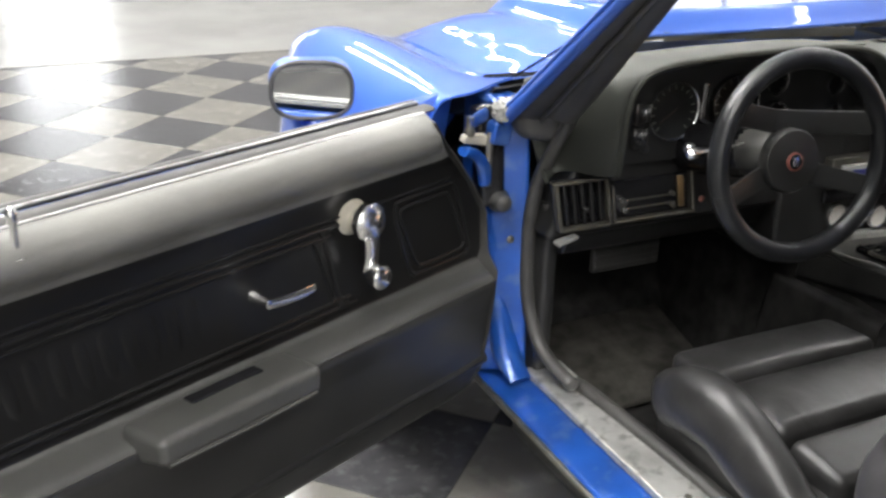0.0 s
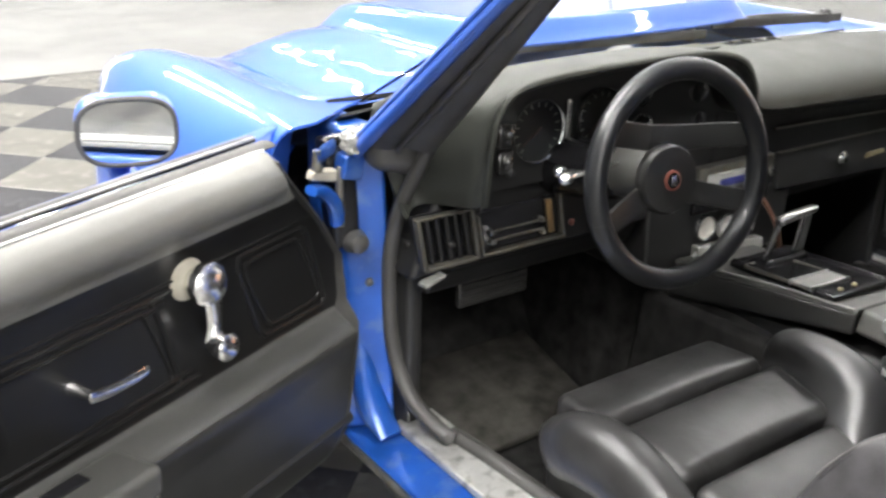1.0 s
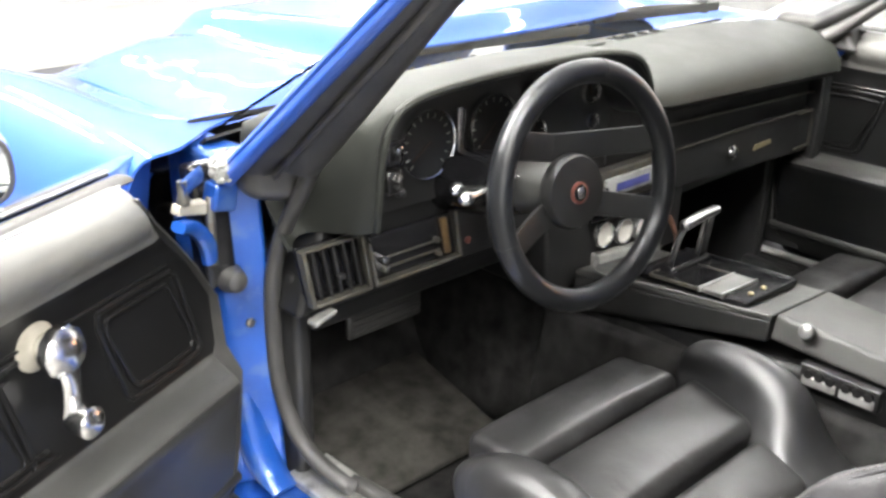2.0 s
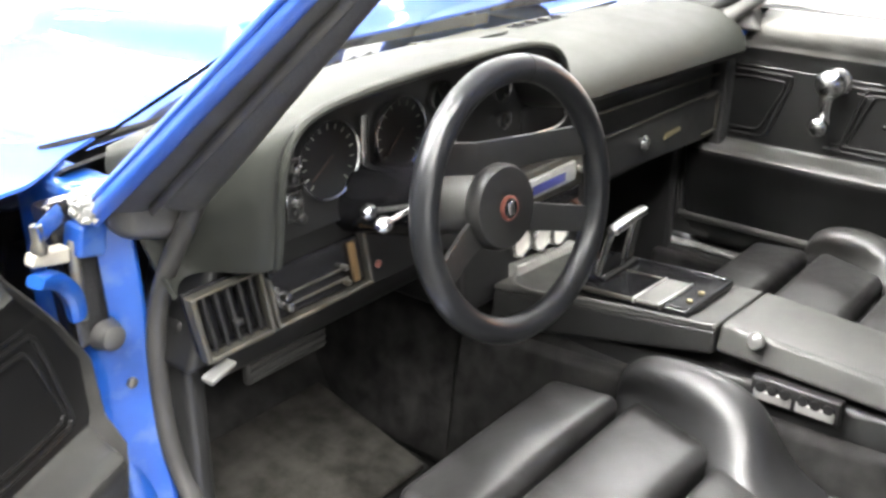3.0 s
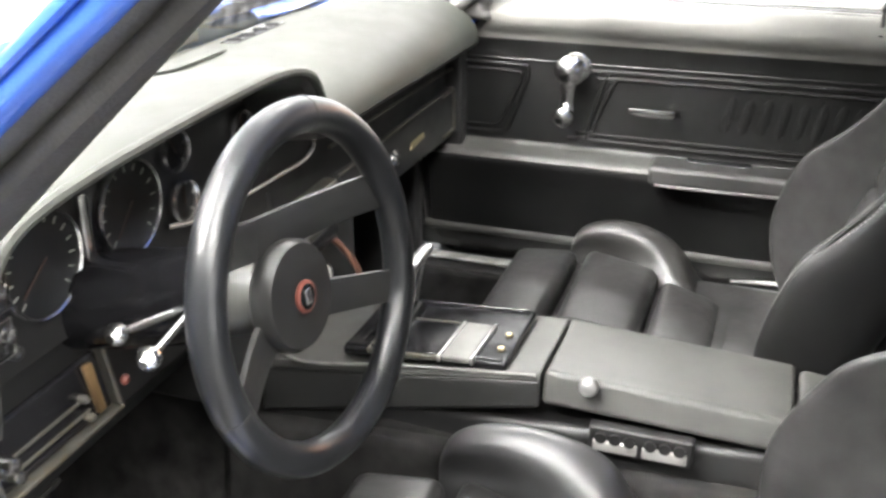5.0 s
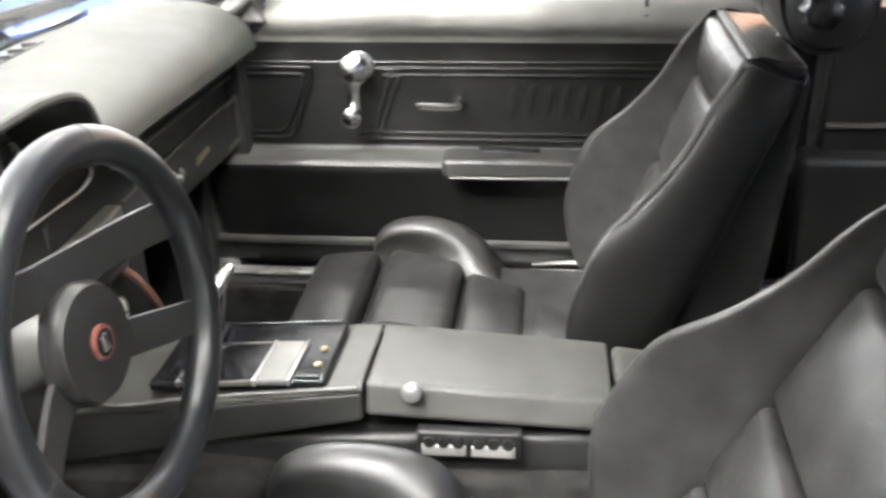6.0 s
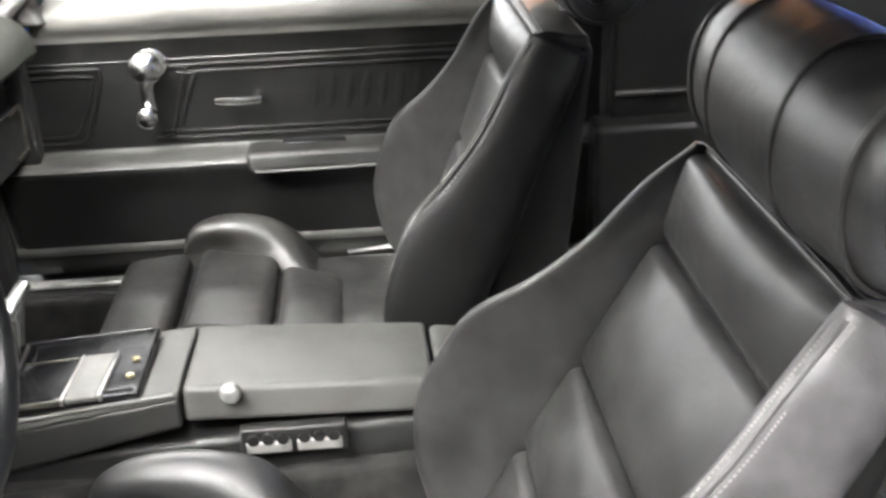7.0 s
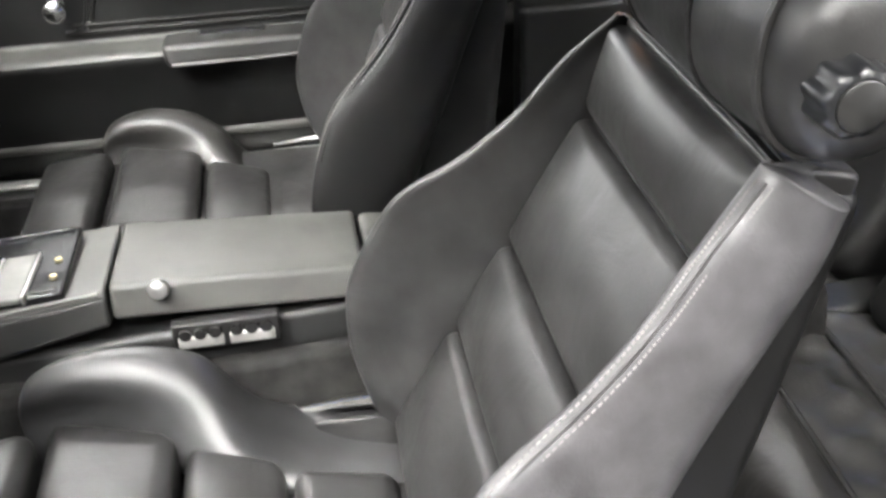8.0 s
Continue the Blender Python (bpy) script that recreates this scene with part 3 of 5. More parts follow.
part("sealer", [[(x - 0.712 + crumple.uniform(-0.0035, 0.0035), y + 0.268 + crumple.uniform(-0.003, 0.003) - 0.3 * x, z + 0.866 + 0.35 * x + crumple.uniform(-0.0035, 0.0035)) for x, y, z in lump[0]], lump[1]], PAPER, post, "pale crumpled sealer")
part("sealer_drip", sweep([(-0.700, 0.262, 0.858), (-0.692, 0.262, 0.845), (-0.688, 0.264, 0.832)], [0.009, 0.006, 0.003], 0.004, k=3, n=8), AMBER, post, "brown old sealer")
part("seal", sweep([(-0.648, 0.170, 0.90), (-0.640, 0.205, 0.850), (-0.645, 0.250, 0.775), (-0.648, 0.278, 0.700), (-0.648, 0.286, 0.610), (-0.644, 0.278, 0.515), (-0.634, 0.240, 0.440), (-0.617, 0.17, 0.405), (-0.59, 0.15, 0.392), (-0.572, -0.2, 0.392), (-0.57, -0.9, 0.392)],
                   0.010, 0.013, up=(1, 0, 0.2), k=6, n=12), RUBBER, post, "black rubber door seal")

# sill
# sill uses the darker jamb blue: shade beside the door as colour
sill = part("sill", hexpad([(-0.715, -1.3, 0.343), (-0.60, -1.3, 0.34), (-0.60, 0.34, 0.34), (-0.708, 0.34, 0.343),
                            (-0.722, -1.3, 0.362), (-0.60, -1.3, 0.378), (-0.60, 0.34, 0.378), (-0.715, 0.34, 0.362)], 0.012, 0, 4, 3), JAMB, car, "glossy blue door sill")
part("rocker", box(-0.625, -0.585, -1.3, 0.34, 0.21, 0.339, 0.008), PLASTIC, car, "dark rocker panel under the sill")
part("sill_edge", sweep([(-0.724, -1.3, 0.357), (-0.722, -0.4, 0.357), (-0.716, 0.33, 0.357)], 0.006, 0.006, k=3, n=8), SATIN, sill, "bright worn sill edge")
plate = part("sill_plate", hexpad([(-0.652, -1.2, 0.374), (-0.572, -1.2, 0.374), (-0.572, 0.275, 0.374), (-0.648, 0.275, 0.374),
                                   (-0.650, -1.2, 0.386), (-0.574, -1.2, 0.388), (-0.574, 0.272, 0.388), (-0.646, 0.272, 0.386)], 0.003, 0.002, 6, 2), ALUMINIUM, sill, "scuffed bare aluminium sill plate")
for y in (0.20, -0.15, -0.5):
    part("screw", lathe([(0.006, 0), (0.006, 0.002), (0.003, 0.003)], 10, "z", (-0.612, y, 0.388)), SATIN, plate)

# floor pan, firewall, tunnel side, kick panel, roof, back
pan = part("floor_pan", sheet(lerp_rows([[(x, 0.62, 0.46), (x, 0.52, 0.31), (x, 0.40, 0.24), (x, 0.1, 0.23), (x, -0.5, 0.23), (x, -1.0, 0.24)] for x in (-0.60, -0.3, 0, 0.3, 0.60)], 4), 0.006, (0, 0, -1)), CARPET, car, "black carpet over the floor pan")
part("firewall", sheet(lerp_rows([[(x, 0.66, 0.30), (x, 0.66, 0.5), (x, 0.62, 0.7), (x, 0.45, 0.875)] for x in (-0.66, 0, 0.66)], 4), 0.006), CARPET, car)
part("kick_panel", box(-0.634, -0.604, 0.255, 0.66, 0.25, 0.70, 0.01), PLASTIC, car, "black kick panel")
part("kick_panel", box(0.604, 0.634, 0.255, 0.66, 0.25, 0.70, 0.01), PLASTIC, car)
part("tunnel", hexpad([(-0.15, -1.0, 0.23), (0.15, -1.0, 0.23), (0.17, 0.64, 0.23), (-0.17, 0.64, 0.23), (-0.085, -1.0, 0.50), (0.085, -1.0, 0.50), (0.11, 0.64, 0.54), (-0.11, 0.64, 0.54)], 0.04, 0, 4, 4), CARPET, car, "black carpeted transmission tunnel")
part("sill", box(0.612, 0.72, -1.3, 0.34, 0.22, 0.385, 0.012), PLASTIC, car)
part("sill_carpet", box(0.585, 0.611, -1.2, 0.28, 0.22, 0.384, 0.01), CARPET, car)
part("sill_plate", box(0.630, 0.655, -1.2, 0.27, 0.386, 0.394, 0.003), ALUMINIUM, car, "scuffed bare aluminium sill plate")
part("hinge_post", box(0.64, 0.715, 0.285, 0.42, 0.37, 0.87, 0.012), PLASTIC, car)
part("dash_end_trim", box(0.664, 0.705, 0.19, 0.42, 0.40, 0.872, 0.006), PLASTIC, car, "black trim beside the dashboard")
part("pillar_foot", hexpad([(0.655, 0.13, 0.845), (0.745, 0.13, 0.845), (0.745, 0.36, 0.845), (0.650, 0.36, 0.845), (0.662, 0.17, 0.905), (0.735, 0.17, 0.905), (0.735, 0.31, 0.905), (0.658, 0.31, 0.905)], 0.014, 0, 3, 4), RUBBER, car, "black trim at the foot of the far pillar")
part("pillar_cover", sweep([(0.690, 0.262, 0.875), (0.680, 0.140, 0.95), (0.690, -0.05, 1.09), (0.700, -0.235, 1.225)], [0.034, 0.032, 0.028, 0.024], [0.016, 0.015, 0.014, 0.012], up=(-0.39, 0.456, 0.647), k=4, n=14, power=2.6), VINYL, car, "black inner cover of the far pillar")
roof_rows = [[(x, y, 1.27 - 0.04 * (x / 0.66) ** 2 - 0.02 * ((y + 0.7) / 0.5) ** 2) for x in np.linspace(-0.665, 0.665, 14)] for y in np.linspace(-0.285, -1.25, 14)]
header_rows = [[(x, y, 1.25 - 0.035 * (x / 0.66) ** 2) for x in np.linspace(-0.66, 0.66, 14)] for y in np.linspace(-0.20, -0.29, 4)]
part("windshield_header", sheet(header_rows, 0.02, (0, 0, 1)), BLUE, car, "glossy blue windshield header")
roof = part("roof", sheet(roof_rows, 0.03, (0, 0, 1)), BLUE, car, "glossy blue roof")
part("headliner", sheet([[(x * 0.97, y, z - 0.012) for x, y, z in r] for r in roof_rows], -0.004, (0, 0, 1)), HEADLINER, car, "black headliner")
for sg in (-1, 1):
    part("quarter_panel", hexpad([(sg * 0.66, -1.02, 0.30), (sg * 0.74, -1.02, 0.30), (sg * 0.74, -1.75, 0.30), (sg * 0.66, -1.75, 0.30),
                                  (sg * 0.64, -1.22, 0.87), (sg * 0.70, -1.22, 0.87), (sg * 0.70, -1.75, 0.87), (sg * 0.64, -1.75, 0.87)], 0.01), BLUE, car)
    part("rear_pillar", hexpad([(sg * 0.62, -1.16, 0.865), (sg * 0.69, -1.16, 0.865), (sg * 0.69, -1.7, 0.865), (sg * 0.62, -1.7, 0.865),
                                (sg * 0.60, -1.06, 1.245), (sg * 0.655, -1.06, 1.245), (sg * 0.655, -1.25, 1.245), (sg * 0.60, -1.25, 1.245)], 0.01), BLUE, car)
part("door_post", box(0.655, 0.735, -0.90, -0.7925, 0.30, 0.882, 0.006), PLASTIC, car, "black post behind the closed door")
part("parcel_shelf", box(-0.63, 0.63, -1.75, -1.30, 0.82, 0.85, 0.01), VINYL, car, "black rear shelf")
part("rear_bulkhead", box(-0.66, 0.66, -1.78, -1.72, 0.25, 0.86, 0.01), CARPET, car)

# tail: rear fenders, trunk lid, rear glass and tail panel
tail_stations = []
for y, crown_x, crown_z, side_x, bottom in ((-1.12, -0.705, 0.885, -0.80, 0.36), (-1.45, -0.70, 0.90, -0.85, 0.34), (-1.80, -0.69, 0.905, -0.865, 0.34), (-2.10, -0.67, 0.89, -0.84, 0.38), (-2.34, -0.64, 0.86, -0.78, 0.42)):
    tail_stations.append([(crown_x + 0.10, y, crown_z - 0.015), (crown_x + 0.05, y, crown_z - 0.004), (crown_x, y, crown_z), (crown_x - 0.05, y, crown_z - 0.02),
                          (side_x + 0.02, y, crown_z - 0.10), (side_x, y, crown_z - 0.22), (side_x, y, (crown_z + bottom) / 2 - 0.06), (side_x + 0.03, y, bottom)])
for sg in (1, -1):
    part("rear_fender", mapped(sheet(lerp_rows(tail_stations), 0.004), lambda x, y, z: (x * sg, y, z)), BLUE, car, "glossy blue rear fender")
part("trunk_lid", sheet(lerp_rows([[(x, y, z + 0.012 * (1 - (x / 0.6) ** 2)) for x in np.linspace(-0.60, 0.60, 7)] for y, z in ((-1.66, 0.885), (-1.95, 0.885), (-2.25, 0.865), (-2.37, 0.84))], 4), 0.004, (0, 0, -1)), BLUE, car, "glossy blue trunk lid")
part("tail_panel", sheet(lerp_rows([[(x, -2.375, 0.84), (x, -2.40, 0.70), (x, -2.38, 0.45)] for x in np.linspace(-0.76, 0.76, 5)], 4), 0.004), BLUE, car, "blue tail panel")
rear_pane = part("rear_window", sheet([[(x * (1 - 0.08 * f), -1.67 + 0.42 * f, 0.89 + 0.335 * f) for x in np.linspace(-0.60, 0.60, 9)] for f in np.linspace(0, 1, 5)], 0.004), GLASS, car, "clear rear window glass")
rear_pane.visible_shadow = False


def road_wheel(x, y):
    w = part("wheel", lathe([(0.20, -0.09), (0.27, -0.105), (0.315, -0.09), (0.325, -0.05), (0.325, 0.05), (0.315, 0.09), (0.27, 0.105), (0.20, 0.09)], 40, "x", (x, y, 0.325)), RUBBER, car, "black road tyre")
    part("rim", lathe([(0.03, -0.07), (0.20, -0.06), (0.205, 0.06), (0.03, 0.07)], 32, "x", (x, y, 0.325)), SATIN, w, "plain silver rim")


for wx in (-0.70, 0.70):
    road_wheel(wx, 0.88)
    road_wheel(wx, -1.75)


# ---- dashboard ----
dash = thing("dashboard", (0, 0.25, 0.62), "charcoal vinyl dashboard with round gauges and bright trim", "dashboard")
LIP = smooth_path([(-0.565, 0.165, 0.772), (-0.574, 0.150, 0.81), (-0.584, 0.130, 0.88), (-0.578, 0.118, 0.928), (-0.545, 0.110, 0.953), (-0.45, 0.106, 0.963), (-0.30, 0.104, 0.966),
                   (-0.18, 0.106, 0.962), (-0.10, 0.112, 0.940), (-0.055, 0.122, 0.895), (-0.02, 0.140, 0.855), (0.05, 0.147, 0.838), (0.20, 0.149, 0.831), (0.42, 0.149, 0.822), (0.64, 0.150, 0.813)], 5)
BACK = smooth_path([(-0.655, 0.225, 0.752), (-0.655, 0.27, 0.79), (-0.648, 0.335, 0.85), (-0.645, 0.34, 0.885), (-0.62, 0.35, 0.892), (-0.47, 0.375, 0.893), (-0.31, 0.40, 0.893),
                    (-0.19, 0.41, 0.893), (-0.11, 0.415, 0.893), (-0.05, 0.417, 0.893), (0.0, 0.417, 0.893), (0.06, 0.416, 0.893), (0.20, 0.41, 0.893), (0.42, 0.385, 0.893), (0.64, 0.345, 0.890)], 5)
TOPZ = smooth_path([(0.762,), (0.80,), (0.88,), (0.925,), (0.957,), (0.968,), (0.970,), (0.966,), (0.950,), (0.927,), (0.910,), (0.903,), (0.900,), (0.897,), (0.893,)], 5)
OUTX = smooth_path([(-0.602,), (-0.612,), (-0.618,), (-0.612,), (-0.565,), (-0.455,), (-0.30,), (-0.18,), (-0.10,), (-0.05,), (-0.01,), (0.055,), (0.20,), (0.42,), (0.64,)], 5)
pad_rows = []
for l, b, tz, ox in zip(LIP, BACK, TOPZ, OUTX):
    c1 = np.array((ox[0], l[1] + 0.0, tz[0]))
    c2 = np.array((ox[0], l[1] + 0.13, tz[0] + 0.004))
    row = []
    for f in np.linspace(0, 1, 15):
        row.append((1 - f) ** 3 * l + 3 * f * (1 - f) ** 2 * c1 + 3 * f * f * (1 - f) * c2 + f ** 3 * b)
    pad_rows.append(row)
part("pad", sheet(pad_rows, -0.006), DASHPAD, dash, "padded charcoal vinyl dash top", angle=60)
inner = [[l, l + np.array((0.004 * (1 if l[0] < -0.3 else -1), 0.012, -0.012)), np.array((l[0] + (0.012 if l[0] < -0.5 else 0), 0.215, l[2] - (0.022 if l[0] > -0.56 else 0.004)))] for l in LIP]
part("hood_lining", sheet(inner, 0.004), VINYL, dash, "black inner face of the gauge hood")
part("lip", tube([tuple(l) for l in LIP[:52:2]], 0.0055, k=2, n=8), DASHPAD, dash)
part("stitch_line", tube([tuple(r[1] + np.array((0, -0.001, 0.001))) for r in pad_rows[8:50:2]], 0.0012, k=2, n=5), VINYL, dash)
# gauge panel
part("gauge_panel", prism([(-0.588, 0.768), (0.070, 0.768), (0.092, 0.774), (0.101, 0.790), (0.094, 0.808), (0.045, 0.818), (-0.015, 0.838), (-0.05, 0.875), (-0.09, 0.928), (-0.14, 0.945), (-0.54, 0.945), (-0.575, 0.925), (-0.588, 0.88)], 0.012, Matrix.Translation((0, 0.2165, 0))), PLASTIC, dash, "black gauge panel")
part("gauge_trim", tube([(-0.250, 0.211, 0.812), (-0.205, 0.211, 0.800), (-0.123, 0.211, 0.791), (-0.05, 0.211, 0.786), (0.0, 0.211, 0.783), (0.058, 0.211, 0.780), (0.084, 0.211, 0.785), (0.092, 0.211, 0.797), (0.080, 0.211, 0.814)], 0.0032, k=5, n=8), CHROME, dash, "bright chrome trim line")


def gauge(x, z, r, ticks, needle, y=0.214):
    g = part("gauge", bezel(x, y, z, r, min(0.0036, r * 0.11), 0.008), CHROME, dash, "round gauge with a chrome ring")
    part("face", lathe([(r - 0.003, 0), (r - 0.003, 0.002)], 32, "y", (x, y + 0.0005, z)), GAUGE, g, "black dial face")
    marks = []
    for k in range(ticks):
        a = radians(225 - 270 * k / (ticks - 1))
        m = Matrix.Translation((x, y - 0.0022, z)) @ Matrix.Rotation(-a, 4, "Y")
        marks.append(moved(box(r * 0.72, r * 0.86, -0.0004, 0.0004, -0.0008, 0.0008, 0.0002), m))
    part("markings", join(*marks), DIALMARK, g, "small pale scale marks")
    m = Matrix.Translation((x, y - 0.004, z)) @ Matrix.Rotation(-radians(needle), 4, "Y")
    part("needle", moved(box(-r * 0.15, r * 0.7, -0.0006, 0.0006, -0.0011, 0.0011, 0.0003), m), NEEDLE, g, "thin dull orange needle")
    glass = part("lens", lathe([(r - 0.004, 0), (r - 0.006, 0.0015)], 32, "y", (x, y - 0.006, z)), GLASS, g)
    glass.visible_shadow = False
    return g


gauge(-0.434, 0.852, 0.050, 15, 215)
gauge(-0.306, 0.855, 0.049, 13, 225)
gauge(-0.222, 0.885, 0.023, 6, 120)
gauge(-0.215, 0.828, 0.023, 6, 90)
gauge(-0.086, 0.870, 0.020, 5, 100)
gauge(-0.078, 0.822, 0.014, 5, 80)
part("warning_strip", box(-0.380, -0.372, 0.206, 0.214, 0.822, 0.895, 0.002), CHROME, dash, "bright upright trim strip")
part("warning_lamp", box(-0.371, -0.365, 0.209, 0.214, 0.828, 0.89, 0.0015), GLOSSBLACK, dash)
for z in (0.855, 0.815):
    sw = part("switch", join(box(-0.5125, -0.4895, 0.203, 0.2135, z - 0.0165, z + 0.0165, 0.004), box(-0.506, -0.496, 0.196, 0.2035, z - 0.011, z - 0.001, 0.003)), PLASTIC, dash, "upright switch in a chrome surround")
    part("surround", sweep([(-0.5125, 0.203, z - 0.0165), (-0.4895, 0.203, z - 0.0165), (-0.4895, 0.203, z + 0.0165), (-0.5125, 0.203, z + 0.0165)], 0.002, 0.002, up=(0, 1, 0), k=1, n=6, closed=True), CHROME, sw)
    part("toggle", lathe([(0.006, 0), (0.0075, 0.004), (0.006, 0.011), (0.002, 0.013)], 14, "y", (-0.501, 0.2025, z + 0.006)), CHROME, sw, "small chrome toggle")
part("knob", lathe([(0.007, 0), (0.006, 0.01), (0.003, 0.012)], 12, "y", (-0.487, 0.212, 0.795)), PLASTIC, dash)
# lower dash
part("lower_panel", hexpad([(-0.648, 0.230, 0.645), (-0.17, 0.212, 0.655), (-0.17, 0.34, 0.655), (-0.648, 0.34, 0.645),
                            (-0.60, 0.232, 0.775), (-0.17, 0.225, 0.772), (-0.17, 0.34, 0.772), (-0.60, 0.34, 0.775)], 0.01), PLASTIC, dash, "black lower dash panel")
def vpart(name, shape, *rest):
    """A piece of the slanted vent row: it leans to the right towards its foot."""
    return part(name, mapped(shape, lambda x, y, z: (x + 0.2 * (0.756 - z), y, z)), *rest)


trim = vpart("vent", join(box(-0.659, -0.652, 0.197, 0.212, 0.672, 0.756, 0.002), box(-0.652, -0.562, 0.197, 0.212, 0.671, 0.677, 0.002),
                         box(-0.652, -0.560, 0.199, 0.212, 0.752, 0.756, 0.0015), box(-0.562, -0.557, 0.199, 0.212, 0.672, 0.752, 0.0015)), SATIN, dash, "air vent with a worn bright surround")
vpart("vent_back", box(-0.652, -0.562, 0.222, 0.23, 0.672, 0.752, 0.003), GLOSSBLACK, trim)
for k in range(5):
    x = -0.640 + k * 0.0165
    vpart("slat", hexpad([(x - 0.002, 0.203, 0.679), (x + 0.002, 0.203, 0.679), (x + 0.009, 0.222, 0.679), (x + 0.005, 0.222, 0.679),
                         (x - 0.002, 0.203, 0.749), (x + 0.002, 0.203, 0.749), (x + 0.009, 0.222, 0.749), (x + 0.005, 0.222, 0.749)], 0.001, 0, 0, 1), PLASTIC, trim)
vpart("vent_tab", box(-0.612, -0.600, 0.196, 0.204, 0.702, 0.710, 0.002), PLASTIC, trim)
ctl = vpart("heater_control", join(box(-0.553, -0.388, 0.198, 0.212, 0.672, 0.677, 0.0015), box(-0.393, -0.388, 0.198, 0.212, 0.677, 0.748, 0.002), box(-0.553, -0.549, 0.198, 0.212, 0.677, 0.74, 0.0015)), SATIN, dash, "heater control with a worn bright surround")
vpart("control_face", box(-0.546, -0.395, 0.206, 0.214, 0.679, 0.745, 0.003), GLOSSBLACK, ctl)
vpart("gold_strip", box(-0.420, -0.408, 0.200, 0.206, 0.685, 0.742, 0.002), AMBER, ctl, "amber brown strip")
for z in (0.694, 0.709):
    vpart("slot", box(-0.53, -0.425, 0.2035, 0.206, z - 0.0015, z + 0.0015, 0.0007), SATIN, ctl)
for z in (0.696, 0.711):
    vpart("lever_knob", lathe([(0.006, 0), (0.0075, 0.006), (0.006, 0.014), (0.002, 0.016)], 12, "y", (-0.533, 0.206, z)), CHROME, ctl, "small chrome lever knob")
for z in (0.690, 0.712):
    vpart("lever_knob", lathe([(0.004, 0), (0.005, 0.006), (0.003, 0.010)], 10, "y", (-0.432, 0.206, z)), SATIN, ctl)
part("release_lever", hexpad([(-0.648, 0.188, 0.650), (-0.610, 0.191, 0.659), (-0.610, 0.208, 0.659), (-0.648, 0.208, 0.650), (-0.648, 0.187, 0.657), (-0.610, 0.190, 0.666), (-0.610, 0.208, 0.666), (-0.648, 0.208, 0.657)], 0.0025), LID, dash, "bright hood release lever")
part("lighter", lathe([(0.005, 0), (0.006, 0.003), (0.003, 0.006)], 14, "y", (-0.352, 0.212, 0.69)), RED, dash, "small dark red button")
# column
column = part("steering_column", sweep([(-0.37, 0.30, 0.77), (-0.37, 0.16, 0.797), (-0.37, 0.10, 0.810), (-0.37, 0.04, 0.824)], [0.046, 0.046, 0.042, 0.032], [0.046, 0.046, 0.042, 0.032], k=5, n=20), GLOSSBLACK, dash, "gloss black steering column")
part("shroud", sweep([(-0.37, 0.105, 0.809), (-0.37, 0.065, 0.818), (-0.368, 0.028, 0.827)], [0.040, 0.039, 0.036], [0.040, 0.039, 0.036], k=3, n=22), CONSOLE, column, "grey worn shroud behind the wheel")
for a, b in (((-0.395, 0.09, 0.815), (-0.474, 0.112, 0.823)), ((-0.40, 0.07, 0.835), (-0.520, 0.049, 0.838))):
    stalk = part("stalk", tube([a, b], 0.0035, k=2, n=8), CHROME, column, "thin chrome stalk with a round knob")
    part("knob", lathe([(0.004, -0.010), (0.009, -0.005), (0.010, 0.0), (0.008, 0.006), (0.002, 0.010)], 14, "x", b), CHROME, stalk)
# centre stack
part("centre_panel", hexpad([(-0.17, 0.205, 0.54), (0.20, 0.205, 0.54), (0.20, 0.40, 0.54), (-0.17, 0.40, 0.54), (-0.17, 0.222, 0.80), (0.24, 0.222, 0.80), (0.24, 0.40, 0.80), (-0.17, 0.40, 0.80)], 0.008), PLASTIC, dash, "black centre panel")
radio = part("radio", box(-0.075, 0.125, 0.192, 0.215, 0.675, 0.735, 0.004), SATIN, dash, "car radio with a bright face")
part("radio_face", box(-0.055, 0.095, 0.186, 0.194, 0.690, 0.722, 0.003), PAPER, radio, "pale display")
part("radio_print", box(-0.030, 0.060, 0.184, 0.1858, 0.698, 0.712, 0.0005), NAVY, radio, "navy blue printed band")
for x in (-0.066, 0.108):
    part("radio_knob", lathe([(0.009, 0), (0.009, 0.012), (0.004, 0.014)], 16, "y", (x, 0.192, 0.706)), CHROME, radio)
part("radio_slot", box(-0.075, 0.125, 0.196, 0.207, 0.648, 0.672, 0.003), GLOSSBLACK, dash)
for x, z in ((-0.035, 0.619), (0.022, 0.611), (0.075, 0.603)):
    g = part("small_gauge", bezel(x, 0.204, z, 0.024, 0.004, 0.010), CHROME, dash, "small gauge with a pale face and chrome ring")
    part("face", lathe([(0.021, 0), (0.021, 0.003)], 24, "y", (x, 0.203, z)), WHITE, g, "pale dial face")
part("small_panel", hexpad([(-0.055, 0.185, 0.552), (0.125, 0.185, 0.535), (0.125, 0.21, 0.535), (-0.055, 0.21, 0.552), (-0.055, 0.19, 0.588), (0.125, 0.19, 0.571), (0.125, 0.21, 0.571), (-0.055, 0.21, 0.588)], 0.004), PAPER, dash, "pale metal panel below the gauges")
